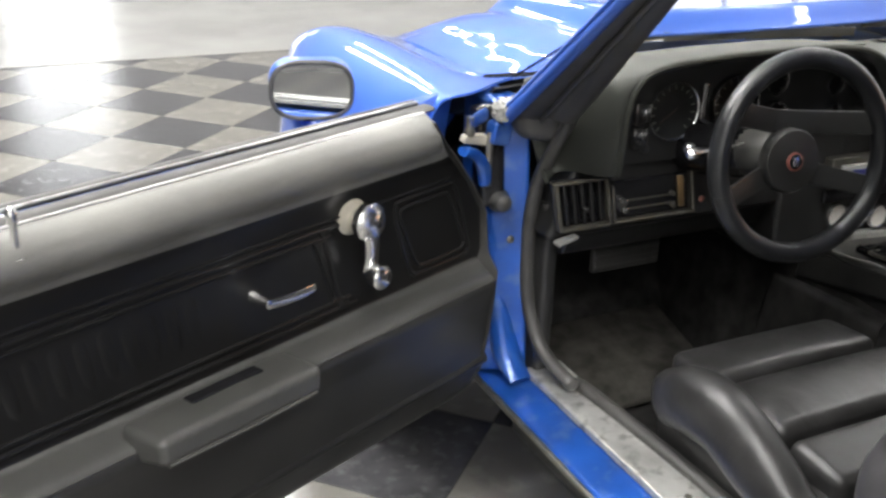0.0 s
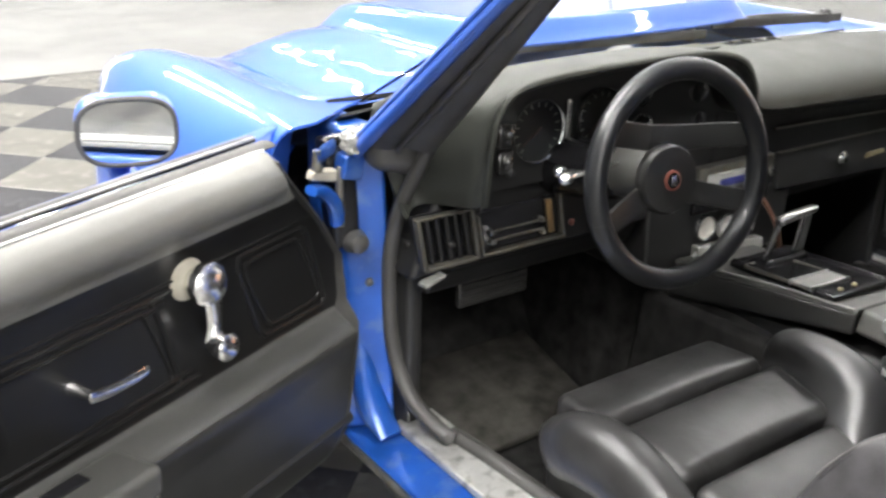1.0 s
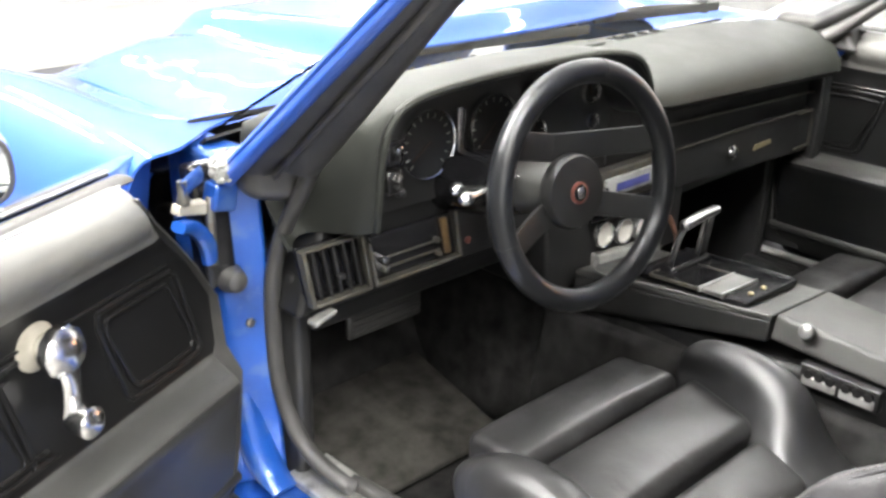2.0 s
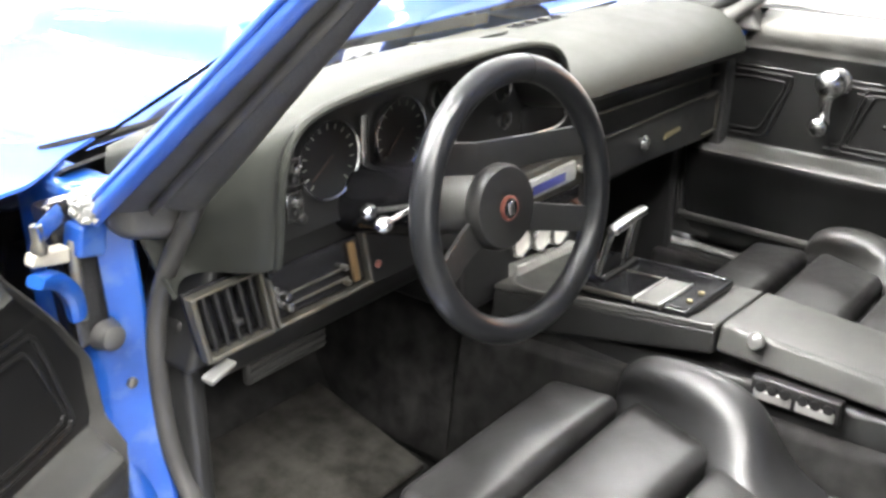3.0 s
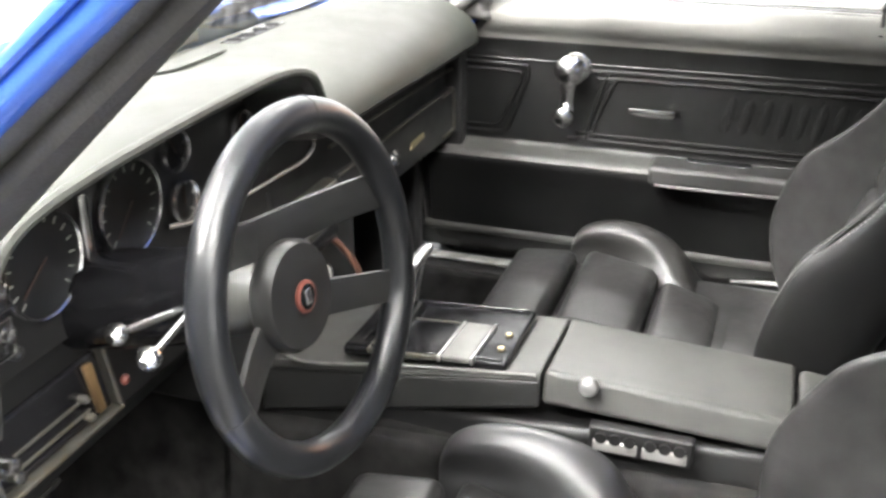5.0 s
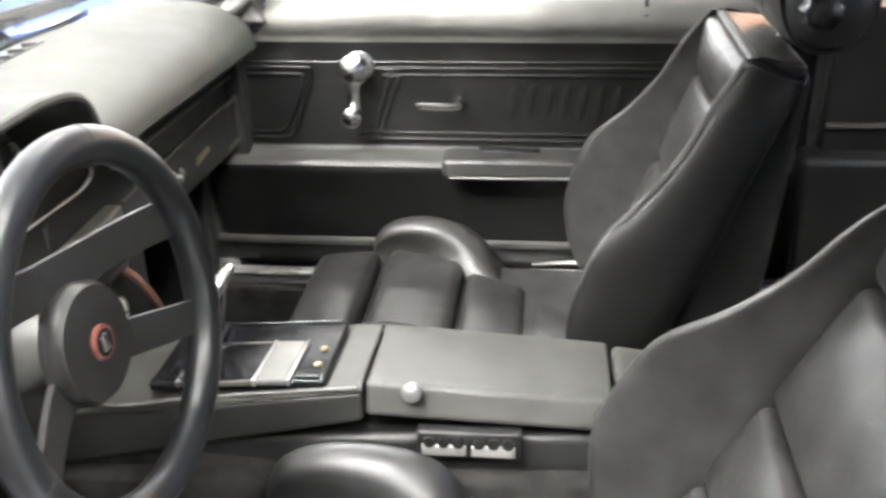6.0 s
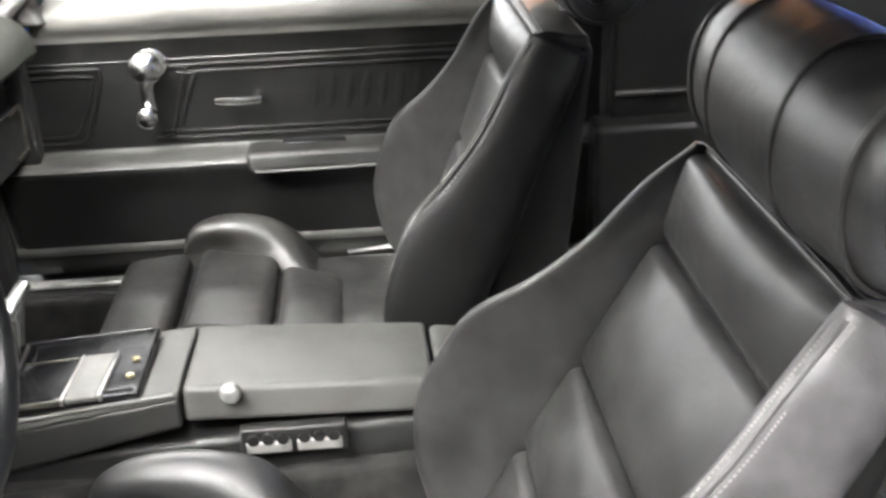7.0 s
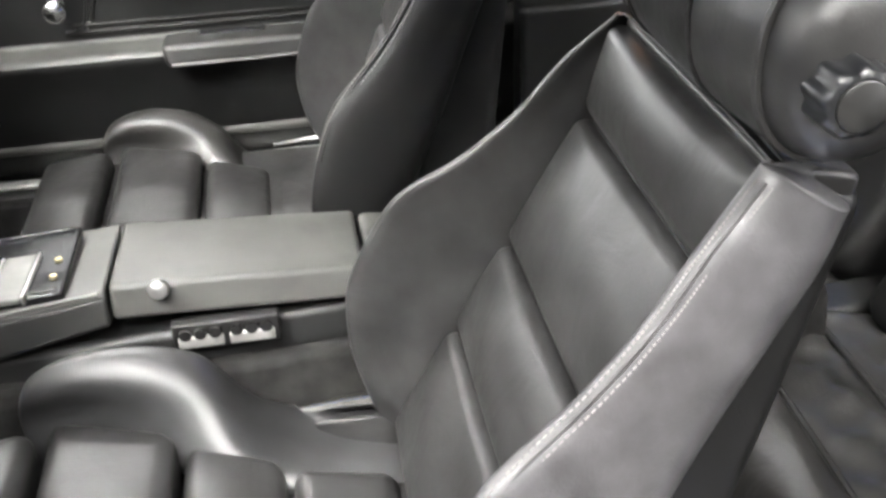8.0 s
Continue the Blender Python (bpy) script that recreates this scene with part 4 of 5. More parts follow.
# passenger side
part("recess", box(-0.03, 0.655, 0.215, 0.30, 0.715, 0.83, 0.01), PLASTIC, dash, "dark recess under the pad")
part("passenger_trim", tube([(0.13, 0.206, 0.776), (0.42, 0.206, 0.766), (0.655, 0.206, 0.757)], 0.0028, k=3, n=8), SATIN, dash, "thin bright trim strip")
part("passenger_trim", tube([(0.15, 0.203, 0.728), (0.42, 0.203, 0.726), (0.655, 0.203, 0.722)], 0.0022, k=3, n=8), SATIN, dash, "thin bright trim strip")
glove = part("glovebox_door", hexpad([(0.165, 0.205, 0.652), (0.665, 0.205, 0.628), (0.665, 0.26, 0.628), (0.165, 0.26, 0.652), (0.155, 0.208, 0.726), (0.665, 0.208, 0.720), (0.665, 0.26, 0.720), (0.155, 0.26, 0.726)], 0.005, 0, 3, 2), PLASTIC, dash, "black glovebox door")
part("lock", lathe([(0.015, 0), (0.015, 0.006), (0.009, 0.012), (0.004, 0.014)], 18, "y", (0.35, 0.204, 0.687)), CHROME, glove, "round chrome lock")
part("script", hexpad([(0.435, 0.202, 0.672), (0.500, 0.202, 0.676), (0.500, 0.205, 0.676), (0.435, 0.205, 0.672), (0.440, 0.202, 0.684), (0.496, 0.202, 0.685), (0.496, 0.205, 0.685), (0.440, 0.205, 0.684)], 0.001), GOLD, glove, "small gold nameplate shape")
part("end_frame", join(box(0.600, 0.660, 0.200, 0.2045, 0.640, 0.645, 0.001), box(0.655, 0.660, 0.200, 0.2045, 0.645, 0.715, 0.001), box(0.600, 0.660, 0.200, 0.2045, 0.715, 0.719, 0.001)), SATIN, glove, "worn bright frame")
part("lower_valance", hexpad([(-0.60, 0.26, 0.60), (0.66, 0.26, 0.60), (0.66, 0.42, 0.60), (-0.60, 0.42, 0.60), (-0.60, 0.235, 0.65), (0.66, 0.235, 0.65), (0.66, 0.42, 0.65), (-0.60, 0.42, 0.65)], 0.01), PLASTIC, dash)
# defroster slots and speaker grille in the dash top
def on_pad(x, y):
    """Height of the dash top at a place, between the nearest points of its surface."""
    near = sorted(((q[0] - x) ** 2 + (q[1] - y) ** 2 + 1e-7, float(q[2])) for r in pad_rows for q in r[7:])[:5]
    return sum(z / d for d, z in near) / sum(1 / d for d, z in near)


def top_slot(x0, x1, y0, y1, n):
    zs = [on_pad(x, y) + 0.0015 for x, y in ((x0, y0), (x1, y0), (x1, y1), (x0, y1))]
    s = part("defroster", hexpad([(x0, y0, zs[0] - 0.006), (x1, y0, zs[1] - 0.006), (x1, y1, zs[2] - 0.006), (x0, y1, zs[3] - 0.006), (x0, y0, zs[0]), (x1, y0, zs[1]), (x1, y1, zs[2]), (x0, y1, zs[3])], 0.002), GLOSSBLACK, dash, "dark defroster slot with ribs")
    for k in range(n):
        f = (k + 0.5) / n
        x = x0 + (x1 - x0) * f
        z0, z1 = zs[0] * (1 - f) + zs[1] * f, zs[3] * (1 - f) + zs[2] * f
        part("rib", sweep([(x, y0 + 0.002, z0 + 0.001), (x, y1 - 0.002, z1 + 0.001)], 0.0012, 0.002, k=1, n=6), PLASTIC, s)
    return s


top_slot(-0.36, -0.20, 0.338, 0.362, 5)
top_slot(0.175, 0.325, 0.360, 0.388, 4)
# speaker grille: a perforated plate let into the pad
gx0, gx1, gy0, gy1, nx, ny = -0.07, 0.12, 0.346, 0.406, 24, 9
plate_rows = [[(x, y, on_pad(x, y) + 0.002) for y in np.linspace(gy0, gy1, 6)] for x in np.linspace(gx0, gx1, 9)]
grille = part("speaker_grille", sheet(plate_rows, 0.003), DASHPAD, dash, "perforated grey speaker grille")
dots = []
for i in range(nx):
    for j in range(ny):
        u, v = (i + 0.75) / (nx + 0.5), (j + 0.75) / (ny + 0.5)
        a, b = u * 8, v * 5
        i0, j0 = min(7, int(a)), min(4, int(b))
        p = [np.array(plate_rows[i0 + di][j0 + dj]) for di in (0, 1) for dj in (0, 1)]
        a, b = a - i0, b - j0
        c = p[0] * (1 - a) * (1 - b) + p[1] * (1 - a) * b + p[2] * a * (1 - b) + p[3] * a * b
        dots.append(box(c[0] - 0.0024, c[0] + 0.0024, c[1] - 0.0024, c[1] + 0.0024, c[2] - 0.002, c[2] + 0.0008, 0.0006, 0, 1))
tagged(part("perforation", join(*dots), GLOSSBLACK, grille), "", "", "", "stuff")

# pedals, wires
pedal = thing("brake_pedal", (-0.40, 0.36, 0.50), "black ribbed rubber brake pedal on its arm", "pedal")
part("pad", box(-0.475, -0.325, 0.338, 0.352, 0.512, 0.562, 0.006), RUBBER, pedal)
part("arm", tube([(-0.40, 0.352, 0.54), (-0.40, 0.42, 0.60), (-0.40, 0.46, 0.72)], 0.010, k=3, n=8), PLASTIC, pedal)
for k in range(4):
    part("rib", box(-0.470, -0.330, 0.334, 0.3385, 0.520 + k * 0.011, 0.525 + k * 0.011, 0.001), RUBBER, pedal)
hose = thing("hose", (0.08, 0.2, 0.6), "thin copper brown cable hanging under the dash", "cable")
part("cable", tube([(0.10, 0.215, 0.665), (0.125, 0.19, 0.63), (0.145, 0.17, 0.57), (0.16, 0.18, 0.50)], 0.005, k=5, n=8), COPPER, hose)

# ---- steering wheel ----
wheel = thing("steering_wheel", (-0.37, 0.0, 0.833), "black leather three-spoke sports steering wheel", "steering wheel")
RW = 0.1455
WM = Matrix.Translation((-0.3665, -0.0135, 0.8345)) @ pose(0, 0, 0, -9, 0, -5.7)
rim_pts = ring_path(0, 0, 0, RW, RW, 36, WM)
part("rim", sweep(rim_pts, 0.0155, 0.0155, up=tuple(WM.to_3x3() @ Vector((0, 1, 0))), k=2, n=16, closed=True), RIM, wheel, "thick black leather rim")
for a in (78, -60, 198, 318 - 18):
    c = Vector((RW * math.cos(radians(a)), 0, RW * math.sin(radians(a))))
    tg = Vector((-math.sin(radians(a)), 0, math.cos(radians(a)))) * 0.0016
    part("rim_seam", sweep([tuple(WM @ (c - tg)), tuple(WM @ (c + tg))], 0.0159, 0.0159, up=tuple(WM.to_3x3() @ Vector((0, 1, 0))), k=2, n=16), VINYL, wheel)


def spoke(pts, widths):
    """A flat arm, from the hub out to the rim."""
    return sweep([tuple(WM @ Vector((x * 0.88, y, z * 0.88 - 0.008 * max(0, 1 - abs(x) / 0.15)))) for x, y, z in pts], widths, 0.0035, up=tuple(WM.to_3x3() @ Vector((0, 1, 0))), k=3, n=12, power=6)


part("spoke", spoke([(-0.030, 0.034, 0.066), (-0.085, 0.026, 0.075), (-0.150, 0.0, 0.086)], [0.018, 0.018, 0.019]), SPOKE, wheel, "flat black metal spoke")
part("spoke", spoke([(-0.030, 0.0342, 0.066), (0.045, 0.032, 0.058), (0.10, 0.020, 0.053), (0.160, 0.0, 0.047)], [0.018, 0.018, 0.0175, 0.018]), SPOKE, wheel, "flat black metal spoke")
part("spoke", spoke([(0.020, 0.034, -0.020), (0.06, 0.027, -0.034), (0.152, 0.0, -0.064)], [0.020, 0.017, 0.016]), SPOKE, wheel, "flat black metal spoke")
part("spoke", spoke([(-0.020, 0.034, -0.018), (-0.07, 0.026, -0.036), (-0.148, 0.0, -0.062)], [0.020, 0.017, 0.016]), SPOKE, wheel, "flat black metal spoke")
hubm = WM @ pose(-0.0035, 0, -0.008, 0, 0, 0)
hub = part("hub", moved(lathe([(0.026, -0.05), (0.028, -0.010), (0.046, -0.006), (0.0495, -0.002), (0.0495, 0.010), (0.046, 0.016), (0.030, 0.018), (0.0, 0.0185)], 36, "y", (0, 0.030, 0)), hubm), SPOKE, wheel, "round black hub")
part("emblem", moved(lathe([(0.0145, 0), (0.0145, 0.003), (0.0125, 0.004)], 28, "y", (0, 0.0125, 0)), hubm), RED, hub, "small dark red ring")
part("emblem_centre", moved(lathe([(0.0122, 0), (0.0122, 0.003), (0.011, 0.004)], 24, "y", (0, 0.0121, 0)), hubm), GLOSSBLACK, hub)
part("emblem_mark", moved(box(-0.0046, 0.0046, 0.0068, 0.0090, -0.0072, 0.0072, 0.001), hubm), CHROME, hub)

# ---- console ----
console = thing("center_console", (0, -0.15, 0.50), "grey-black plastic center console with a padded lid", "console")
# side darker than the top: shade of the upright face put into the colour
part("front_body", hexpad([(-0.098, -0.150, 0.572), (0.076, -0.150, 0.568), (0.098, 0.20, 0.515), (-0.116, 0.20, 0.505), (-0.089, -0.148, 0.605), (0.074, -0.148, 0.596), (0.096, 0.20, 0.553), (-0.106, 0.20, 0.567)], 0.006, 0, 4, 3), VINYL, console, "console front side in a darker vinyl than its top")
part("front_top", hexpad([(-0.091, -0.149, 0.603), (0.076, -0.149, 0.593), (0.098, 0.20, 0.551), (-0.108, 0.20, 0.565), (-0.085, -0.148, 0.613), (0.076, -0.148, 0.602), (0.10, 0.20, 0.560), (-0.104, 0.20, 0.575)], 0.004, 0, 4, 3), CONSOLE, console, "worn grey plastic top of the console front")
part("front_rim", sweep([(-0.0885, -0.142, 0.610), (-0.096, 0.02, 0.597), (-0.104, 0.12, 0.585), (-0.098, 0.165, 0.583), (-0.070, 0.185, 0.583)], 0.0026, 0.0022, k=5, n=8), LID, console, "worn bright rim of the console")
lid = part("lid", hexpad([(-0.096, -0.425, 0.568), (0.078, -0.425, 0.560), (0.080, -0.152, 0.575), (-0.096, -0.152, 0.578), (-0.079, -0.425, 0.601), (0.072, -0.425, 0.588), (0.074, -0.152, 0.604), (-0.083, -0.152, 0.616)], 0.006, 0.003, 5, 3), CONSOLE, console, "flat padded console lid, worn grey")
part("knob", moved(lathe([(0.005, 0), (0.006, 0.005), (0.010, 0.008), (0.0118, 0.014), (0.010, 0.020), (0.0034, 0.0225)], 20, "z"), Matrix.Translation((-0.080, -0.205, 0.606)) @ pose(0, 0, 0, 0, -72, 0)), BRIGHT, lid, "round bright lid knob")
part("rear_body", hexpad([(-0.090, -0.62, 0.50), (0.078, -0.62, 0.50), (0.080, -0.43, 0.55), (-0.092, -0.43, 0.55), (-0.080, -0.62, 0.575), (0.070, -0.62, 0.565), (0.072, -0.430, 0.586), (-0.080, -0.430, 0.597)], 0.012), CONSOLE, console)
part("side", hexpad([(-0.115, -0.62, 0.30), (0.10, -0.62, 0.30), (0.11, 0.20, 0.30), (-0.125, 0.20, 0.30), (-0.088, -0.62, 0.57), (0.078, -0.62, 0.56), (0.08, 0.20, 0.52), (-0.088, 0.20, 0.53)], 0.012), PLASTIC, console, "black lower console side")
plate_m = Matrix.Translation((-0.0235, -0.005, 0.6035)) @ pose(0, 0, 0, -3.5, 2.0, 0)
plate = part("shift_plate", moved(lattice(0.149, 0.205, 0.012, 0.004, 2, 2), plate_m @ pose(0.010, 0, 0)), GLOSSBLACK, console, "gloss black shifter plate")
for sx in (-1, 1):
    part("rail", moved(lattice(0.006, 0.196, 0.006, 0.002, 1, 2), plate_m @ pose(0.010 + sx * 0.068, 0.002, 0.006)), GLOSSBLACK, plate, "raised rim of the shifter plate")
part("shift_window", moved(lattice(0.088, 0.085, 0.006, 0.002, 1, 2), plate_m @ pose(-0.022, 0.022, 0.005)), GLOSSBLACK, plate, "dark smoked shift window")
part("window_frame", join(*[moved(lattice(w, d, 0.007, 0.0015, 1, 1), plate_m @ pose(-0.022 + x, 0.022 + y, 0.0055)) for w, d, x, y in ((0.003, 0.09, -0.046, 0), (0.003, 0.09, 0.046, 0), (0.095, 0.003, 0, 0.045))]), SATIN, plate, "thin worn frame")
tray = part("ashtray_lid", moved(lattice(0.095, 0.036, 0.008, 0.003, 1, 2), plate_m @ pose(-0.022, -0.044, 0.006, 0, 0, -2)), LID, plate, "brushed metal ashtray lid")
for dy in (-0.020, 0.020):
    part("ashtray_trim", moved(lattice(0.096, 0.0035, 0.009, 0.001, 1, 1), plate_m @ pose(-0.022, -0.044 + dy, 0.006, 0, 0, -2)), BRIGHT, tray, "thin bright strip")
for dx in (0.0065, -0.0305):
    part("indicator", moved(lathe([(0.0045, 0), (0.0045, 0.003), (0.002, 0.004)], 10, "z"), plate_m @ pose(dx, -0.088, 0.006)), GOLD, plate, "small gold light")
# stirrup shifter: two flat arms and a grip across them
shifter = part("shifter", sweep([(0.030, 0.052, 0.606), (0.022, 0.042, 0.650), (0.010, 0.030, 0.694)], [0.0105, 0.0105, 0.010], 0.0028, up=(0.25, 1, 0.25), k=3, n=10, power=5), LID, console, "chrome stirrup shifter handle")
part("shifter_arm", sweep([(-0.056, 0.052, 0.606), (-0.058, 0.042, 0.650), (-0.060, 0.030, 0.692)], 0.0032, 0.0055, up=(0, 1, 0), k=3, n=8), CHROME, shifter, "thin chrome arm")
part("arm_edge", sweep([(0.019, 0.049, 0.606), (0.011, 0.039, 0.650), (0.000, 0.027, 0.694)], 0.0016, 0.0030, up=(0, 1, 0), k=3, n=8), CHROME, shifter)
part("shifter_grip", sweep([(-0.066, 0.027, 0.693), (-0.03, 0.026, 0.698), (0.018, 0.025, 0.701)], [0.009, 0.009, 0.008], [0.0065, 0.007, 0.006], up=(0, 0, 1), k=3, n=14, power=3.5, round_ends=0.004), CHROME, shifter, "chrome grip bar")
part("grip_button", lathe([(0.0055, 0), (0.0055, 0.004), (0.003, 0.006)], 14, "x", (-0.071, 0.027, 0.692)), CHROME, shifter)
part("boot", hexpad([(-0.07, 0.030, 0.600), (0.045, 0.030, 0.600), (0.045, 0.085, 0.600), (-0.07, 0.085, 0.600), (-0.064, 0.038, 0.616), (0.038, 0.038, 0.616), (0.038, 0.070, 0.616), (-0.064, 0.070, 0.616)], 0.006), GLOSSBLACK, shifter, "black base of the shifter")
# switch bank in the console side
bank = part("switch_bank", box(-0.1085, -0.092, -0.326, -0.211, 0.536, 0.570, 0.003), PLASTIC, console, "bank of window switches in a dark opening")
for k in range(2):
    y = -0.241 - k * 0.055
    part("switch_plate", box(-0.1125, -0.106, y - 0.0245, y + 0.0245, 0.541, 0.555, 0.002), ALUMINIUM, bank, "small bright switch plate")
    for j in range(3):
        part("rocker", lathe([(0.0066, 0), (0.0066, 0.004), (0.004, 0.006)], 12, "x", (-0.1130, y - 0.0160 + j * 0.0160, 0.5585)), PLASTIC, bank)
part("carpet_side", hexpad([(-0.15, -0.60, 0.24), (-0.10, -0.60, 0.24), (-0.10, 0.25, 0.24), (-0.17, 0.25, 0.24), (-0.116, -0.60, 0.525), (-0.09, -0.60, 0.525), (-0.09, 0.25, 0.50), (-0.125, 0.25, 0.50)], 0.012), CARPET, console, "black carpet on the console side")

# floor mat
tagged(part("floor_mat", hexpad([(-0.50, 0.28, 0.238), (-0.17, 0.28, 0.238), (-0.17, 0.52, 0.300), (-0.50, 0.52, 0.300), (-0.50, 0.28, 0.250), (-0.17, 0.28, 0.250), (-0.17, 0.52, 0.315), (-0.50, 0.52, 0.315)], 0.005, 0.006, 4, 2), MAT), "charcoal carpet floor mat on the driver side", "floor mat")


# ---- doors: s runs back from the hinge, o towards the inside, z up ----
def door(place, label, mirror):
    origin = place(0, 0, 0.3)
    t = thing("side_door", origin, label, "car door", "car doors")

    def P(name, shape, mat, parent=t, note="", **kw):
        return part(name, mapped(shape, place), mat, parent, note, **kw)

    def front(z):
        return float(np.interp(z, (0.37, 0.385, 0.405, 0.44, 0.53, 0.60, 0.63, 0.70, 0.735, 0.78, 0.83, 0.89), (0.15, 0.12, 0.085, 0.064, 0.060, 0.060, 0.046, 0.050, 0.068, 0.108, 0.155, 0.198)))

    END = 1.12
    prof = [(0.884, -0.022), (0.883, -0.004), (0.879, 0.012), (0.870, 0.0235), (0.857, 0.0285), (0.844, 0.0265), (0.832, 0.019), (0.821, 0.010), (0.806, 0.004), (0.790, 0.0015), (0.777, 0.001), (0.768, 0.0), (0.70, -0.002), (0.632, 0.0),
            (0.6205, 0.001), (0.6165, 0.0035), (0.6125, 0.010), (0.610, 0.022), (0.607, 0.042), (0.602, 0.054), (0.592, 0.0575), (0.575, 0.054), (0.55, 0.049), (0.50, 0.044), (0.44, 0.037), (0.405, 0.030), (0.388, 0.018), (0.380, -0.01), (0.378, -0.04)]
    prof = [tuple(q) for q in smooth_path(prof, 3)]
    rows = []
    for f in np.linspace(0, 1, 26) ** 1.2:
        rows.append([(front(z) + (END - front(z)) * f, o * min(1, 0.25 + f * 40), z) for z, o in prof])
    cut = next(i for i, q in enumerate(prof) if q[0] < 0.6185)
    # pale tone ends where the rail turns under; below it the vinyl is black
    top = next(i for i, q in enumerate(prof) if q[0] < 0.816)
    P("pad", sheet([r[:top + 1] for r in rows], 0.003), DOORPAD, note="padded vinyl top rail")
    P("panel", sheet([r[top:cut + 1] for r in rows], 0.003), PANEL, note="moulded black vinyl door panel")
    # only the upturned strip gets the paler tone, as overhead lamps would light it
    brow = next(i for i, q in enumerate(prof) if q[0] < 0.600)
    P("ledge", sheet([r[cut:brow + 1] for r in rows], 0.003), LEDGE, note="vinyl ledge along the door, its upward face painted paler")
    # one vinyl in two tones: the passenger side's shade is put into the colour
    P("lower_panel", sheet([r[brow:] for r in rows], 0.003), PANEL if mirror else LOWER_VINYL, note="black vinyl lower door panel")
    shell = P("shell", hexpad([(0.06, -0.16, 0.376), (END, -0.16, 0.376), (END, -0.03, 0.376), (0.06, -0.03, 0.376), (0.0, -0.10, 0.875), (END, -0.10, 0.875), (END, -0.055, 0.875), (0.17, -0.055, 0.875)], 0.015, 0, 5, 3), BLUE, note="glossy blue outer door skin")
    P("front_edge", sheet([[(front(z) + 0.002, o * f, z) for f in (1, 0.5, 0, -0.4)] for z, o in ((0.385, 0.02), (0.405, 0.03), (0.43, 0.036), (0.5, 0.042), (0.58, 0.05), (0.605, 0.05), (0.63, 0.02), (0.7, 0.015), (0.76, 0.015), (0.8, 0.02), (0.84, 0.02), (0.875, 0.02))], 0.002), RUBBER, note="black edge piping")
    P("inner_chrome", sweep([(0.19, -0.004, 0.885), (0.6, -0.004, 0.886), (END, -0.004, 0.886)], 0.0028, 0.0024, k=3, n=8), BRIGHT, note="chrome moulding along the window slot")
    P("slot_seal", sweep([(0.16, -0.022, 0.884), (0.6, -0.022, 0.885), (END, -0.022, 0.885)], 0.014, 0.005, k=3, n=8), RUBBER, note="black window slot seal")
    P("outer_chrome", sweep([(0.16, -0.046, 0.887), (0.6, -0.046, 0.888), (END, -0.046, 0.888)], 0.003, 0.0028, k=3, n=8), BRIGHT, note="chrome outer belt moulding")
    P("outer_seal", sweep([(0.15, -0.060, 0.882), (0.6, -0.060, 0.884), (END, -0.060, 0.884)], 0.010, 0.005, k=3, n=8), RUBBER)

    def bead(pts, r=0.0035):
        return sweep(pts, r, r, up=(0, 1, 0), k=3, n=8, closed=True)

    def rounded(s0, s1, z0, z1, lean, q):
        pts = []
        for (s, z), (a0) in (((s1 - q, z1 - q), 0), ((s0 + q, z1 - q), 90), ((s0 + q, z0 + q), 180), ((s1 - q, z0 + q), 270)):
            for a in (a0, a0 + 45, a0 + 90):
                ss, zz = s + q * math.cos(radians(a)), z + q * math.sin(radians(a))
                pts.append((ss - lean * (z1 - zz), 0.002, zz))
        return pts

    for (s0, s1) in ((0.122, 0.262), (0.402, 1.05)):
        pts = rounded(s0, s1, 0.634, 0.763, 0.0 if s0 < 0.2 else 0.28, 0.018)
        if s0 < 0.2:
            pts = [(s + (0.763 - z) * (-0.34), o, z) for s, o, z in pts]
        P("bead", bead(pts, 0.0042), PANEL, note="moulded bead of the panel")
        P("bead", bead([(s + (0.012 if s < (s0 + s1) / 2 else -0.012), o + 0.001, z + (0.012 if z < 0.70 else -0.012)) for s, o, z in pts], 0.003), PANEL)
    P("crease", sweep([(0.135, 0.0035, 0.773), (0.5, 0.0035, 0.774), (1.0, 0.0035, 0.776)], 0.0025, 0.0025, k=3, n=6), PANEL, note="raised welt under the top rail")
    for k in range(9):
        s = 0.615 + k * 0.03
        P("rib", sweep([(s - 0.010, -0.001, 0.655), (s - 0.003, 0.0, 0.69), (s + 0.003, 0.0, 0.725), (s + 0.008, -0.001, 0.746)], 0.011, 0.0024, up=(0, 1, 0), k=3, n=8), PANEL)
    # window crank
    crank = P("crank", moved(lathe([(0.027, 0), (0.027, 0.004), (0.022, 0.007)], 24, "z"), Matrix.Translation((0.345, 0.0, 0.768)) @ pose(0, 0, 0, -90, 0, 0)), CHROME if mirror else IVORY, note="chrome window crank on a round plate")
    P("boss", moved(lathe([(0.014, 0), (0.016, 0.012), (0.027, 0.020), (0.028, 0.032), (0.018, 0.042), (0.0, 0.045)], 10, "z"), Matrix.Translation((0.339, 0.004, 0.766)) @ pose(0, 0, 0, -90, 0, 0)), CHROME, crank, "faceted chrome boss")
    P("arm", sweep([(0.339, 0.034, 0.762), (0.337, 0.036, 0.74), (0.336, 0.034, 0.715), (0.335, 0.030, 0.692)], [0.018, 0.013, 0.012, 0.014], 0.007, up=(0, 1, 0), k=4, n=10), CHROME, crank, "chrome crank arm")
    P("grip", moved(lathe([(0.012, 0), (0.015, 0.006), (0.018, 0.018), (0.018, 0.028), (0.012, 0.034), (0.0, 0.035)], 18, "z"), Matrix.Translation((0.335, 0.027, 0.687)) @ pose(0, 0, 0, -90, 0, 0)), CHROME, crank, "round chrome grip")
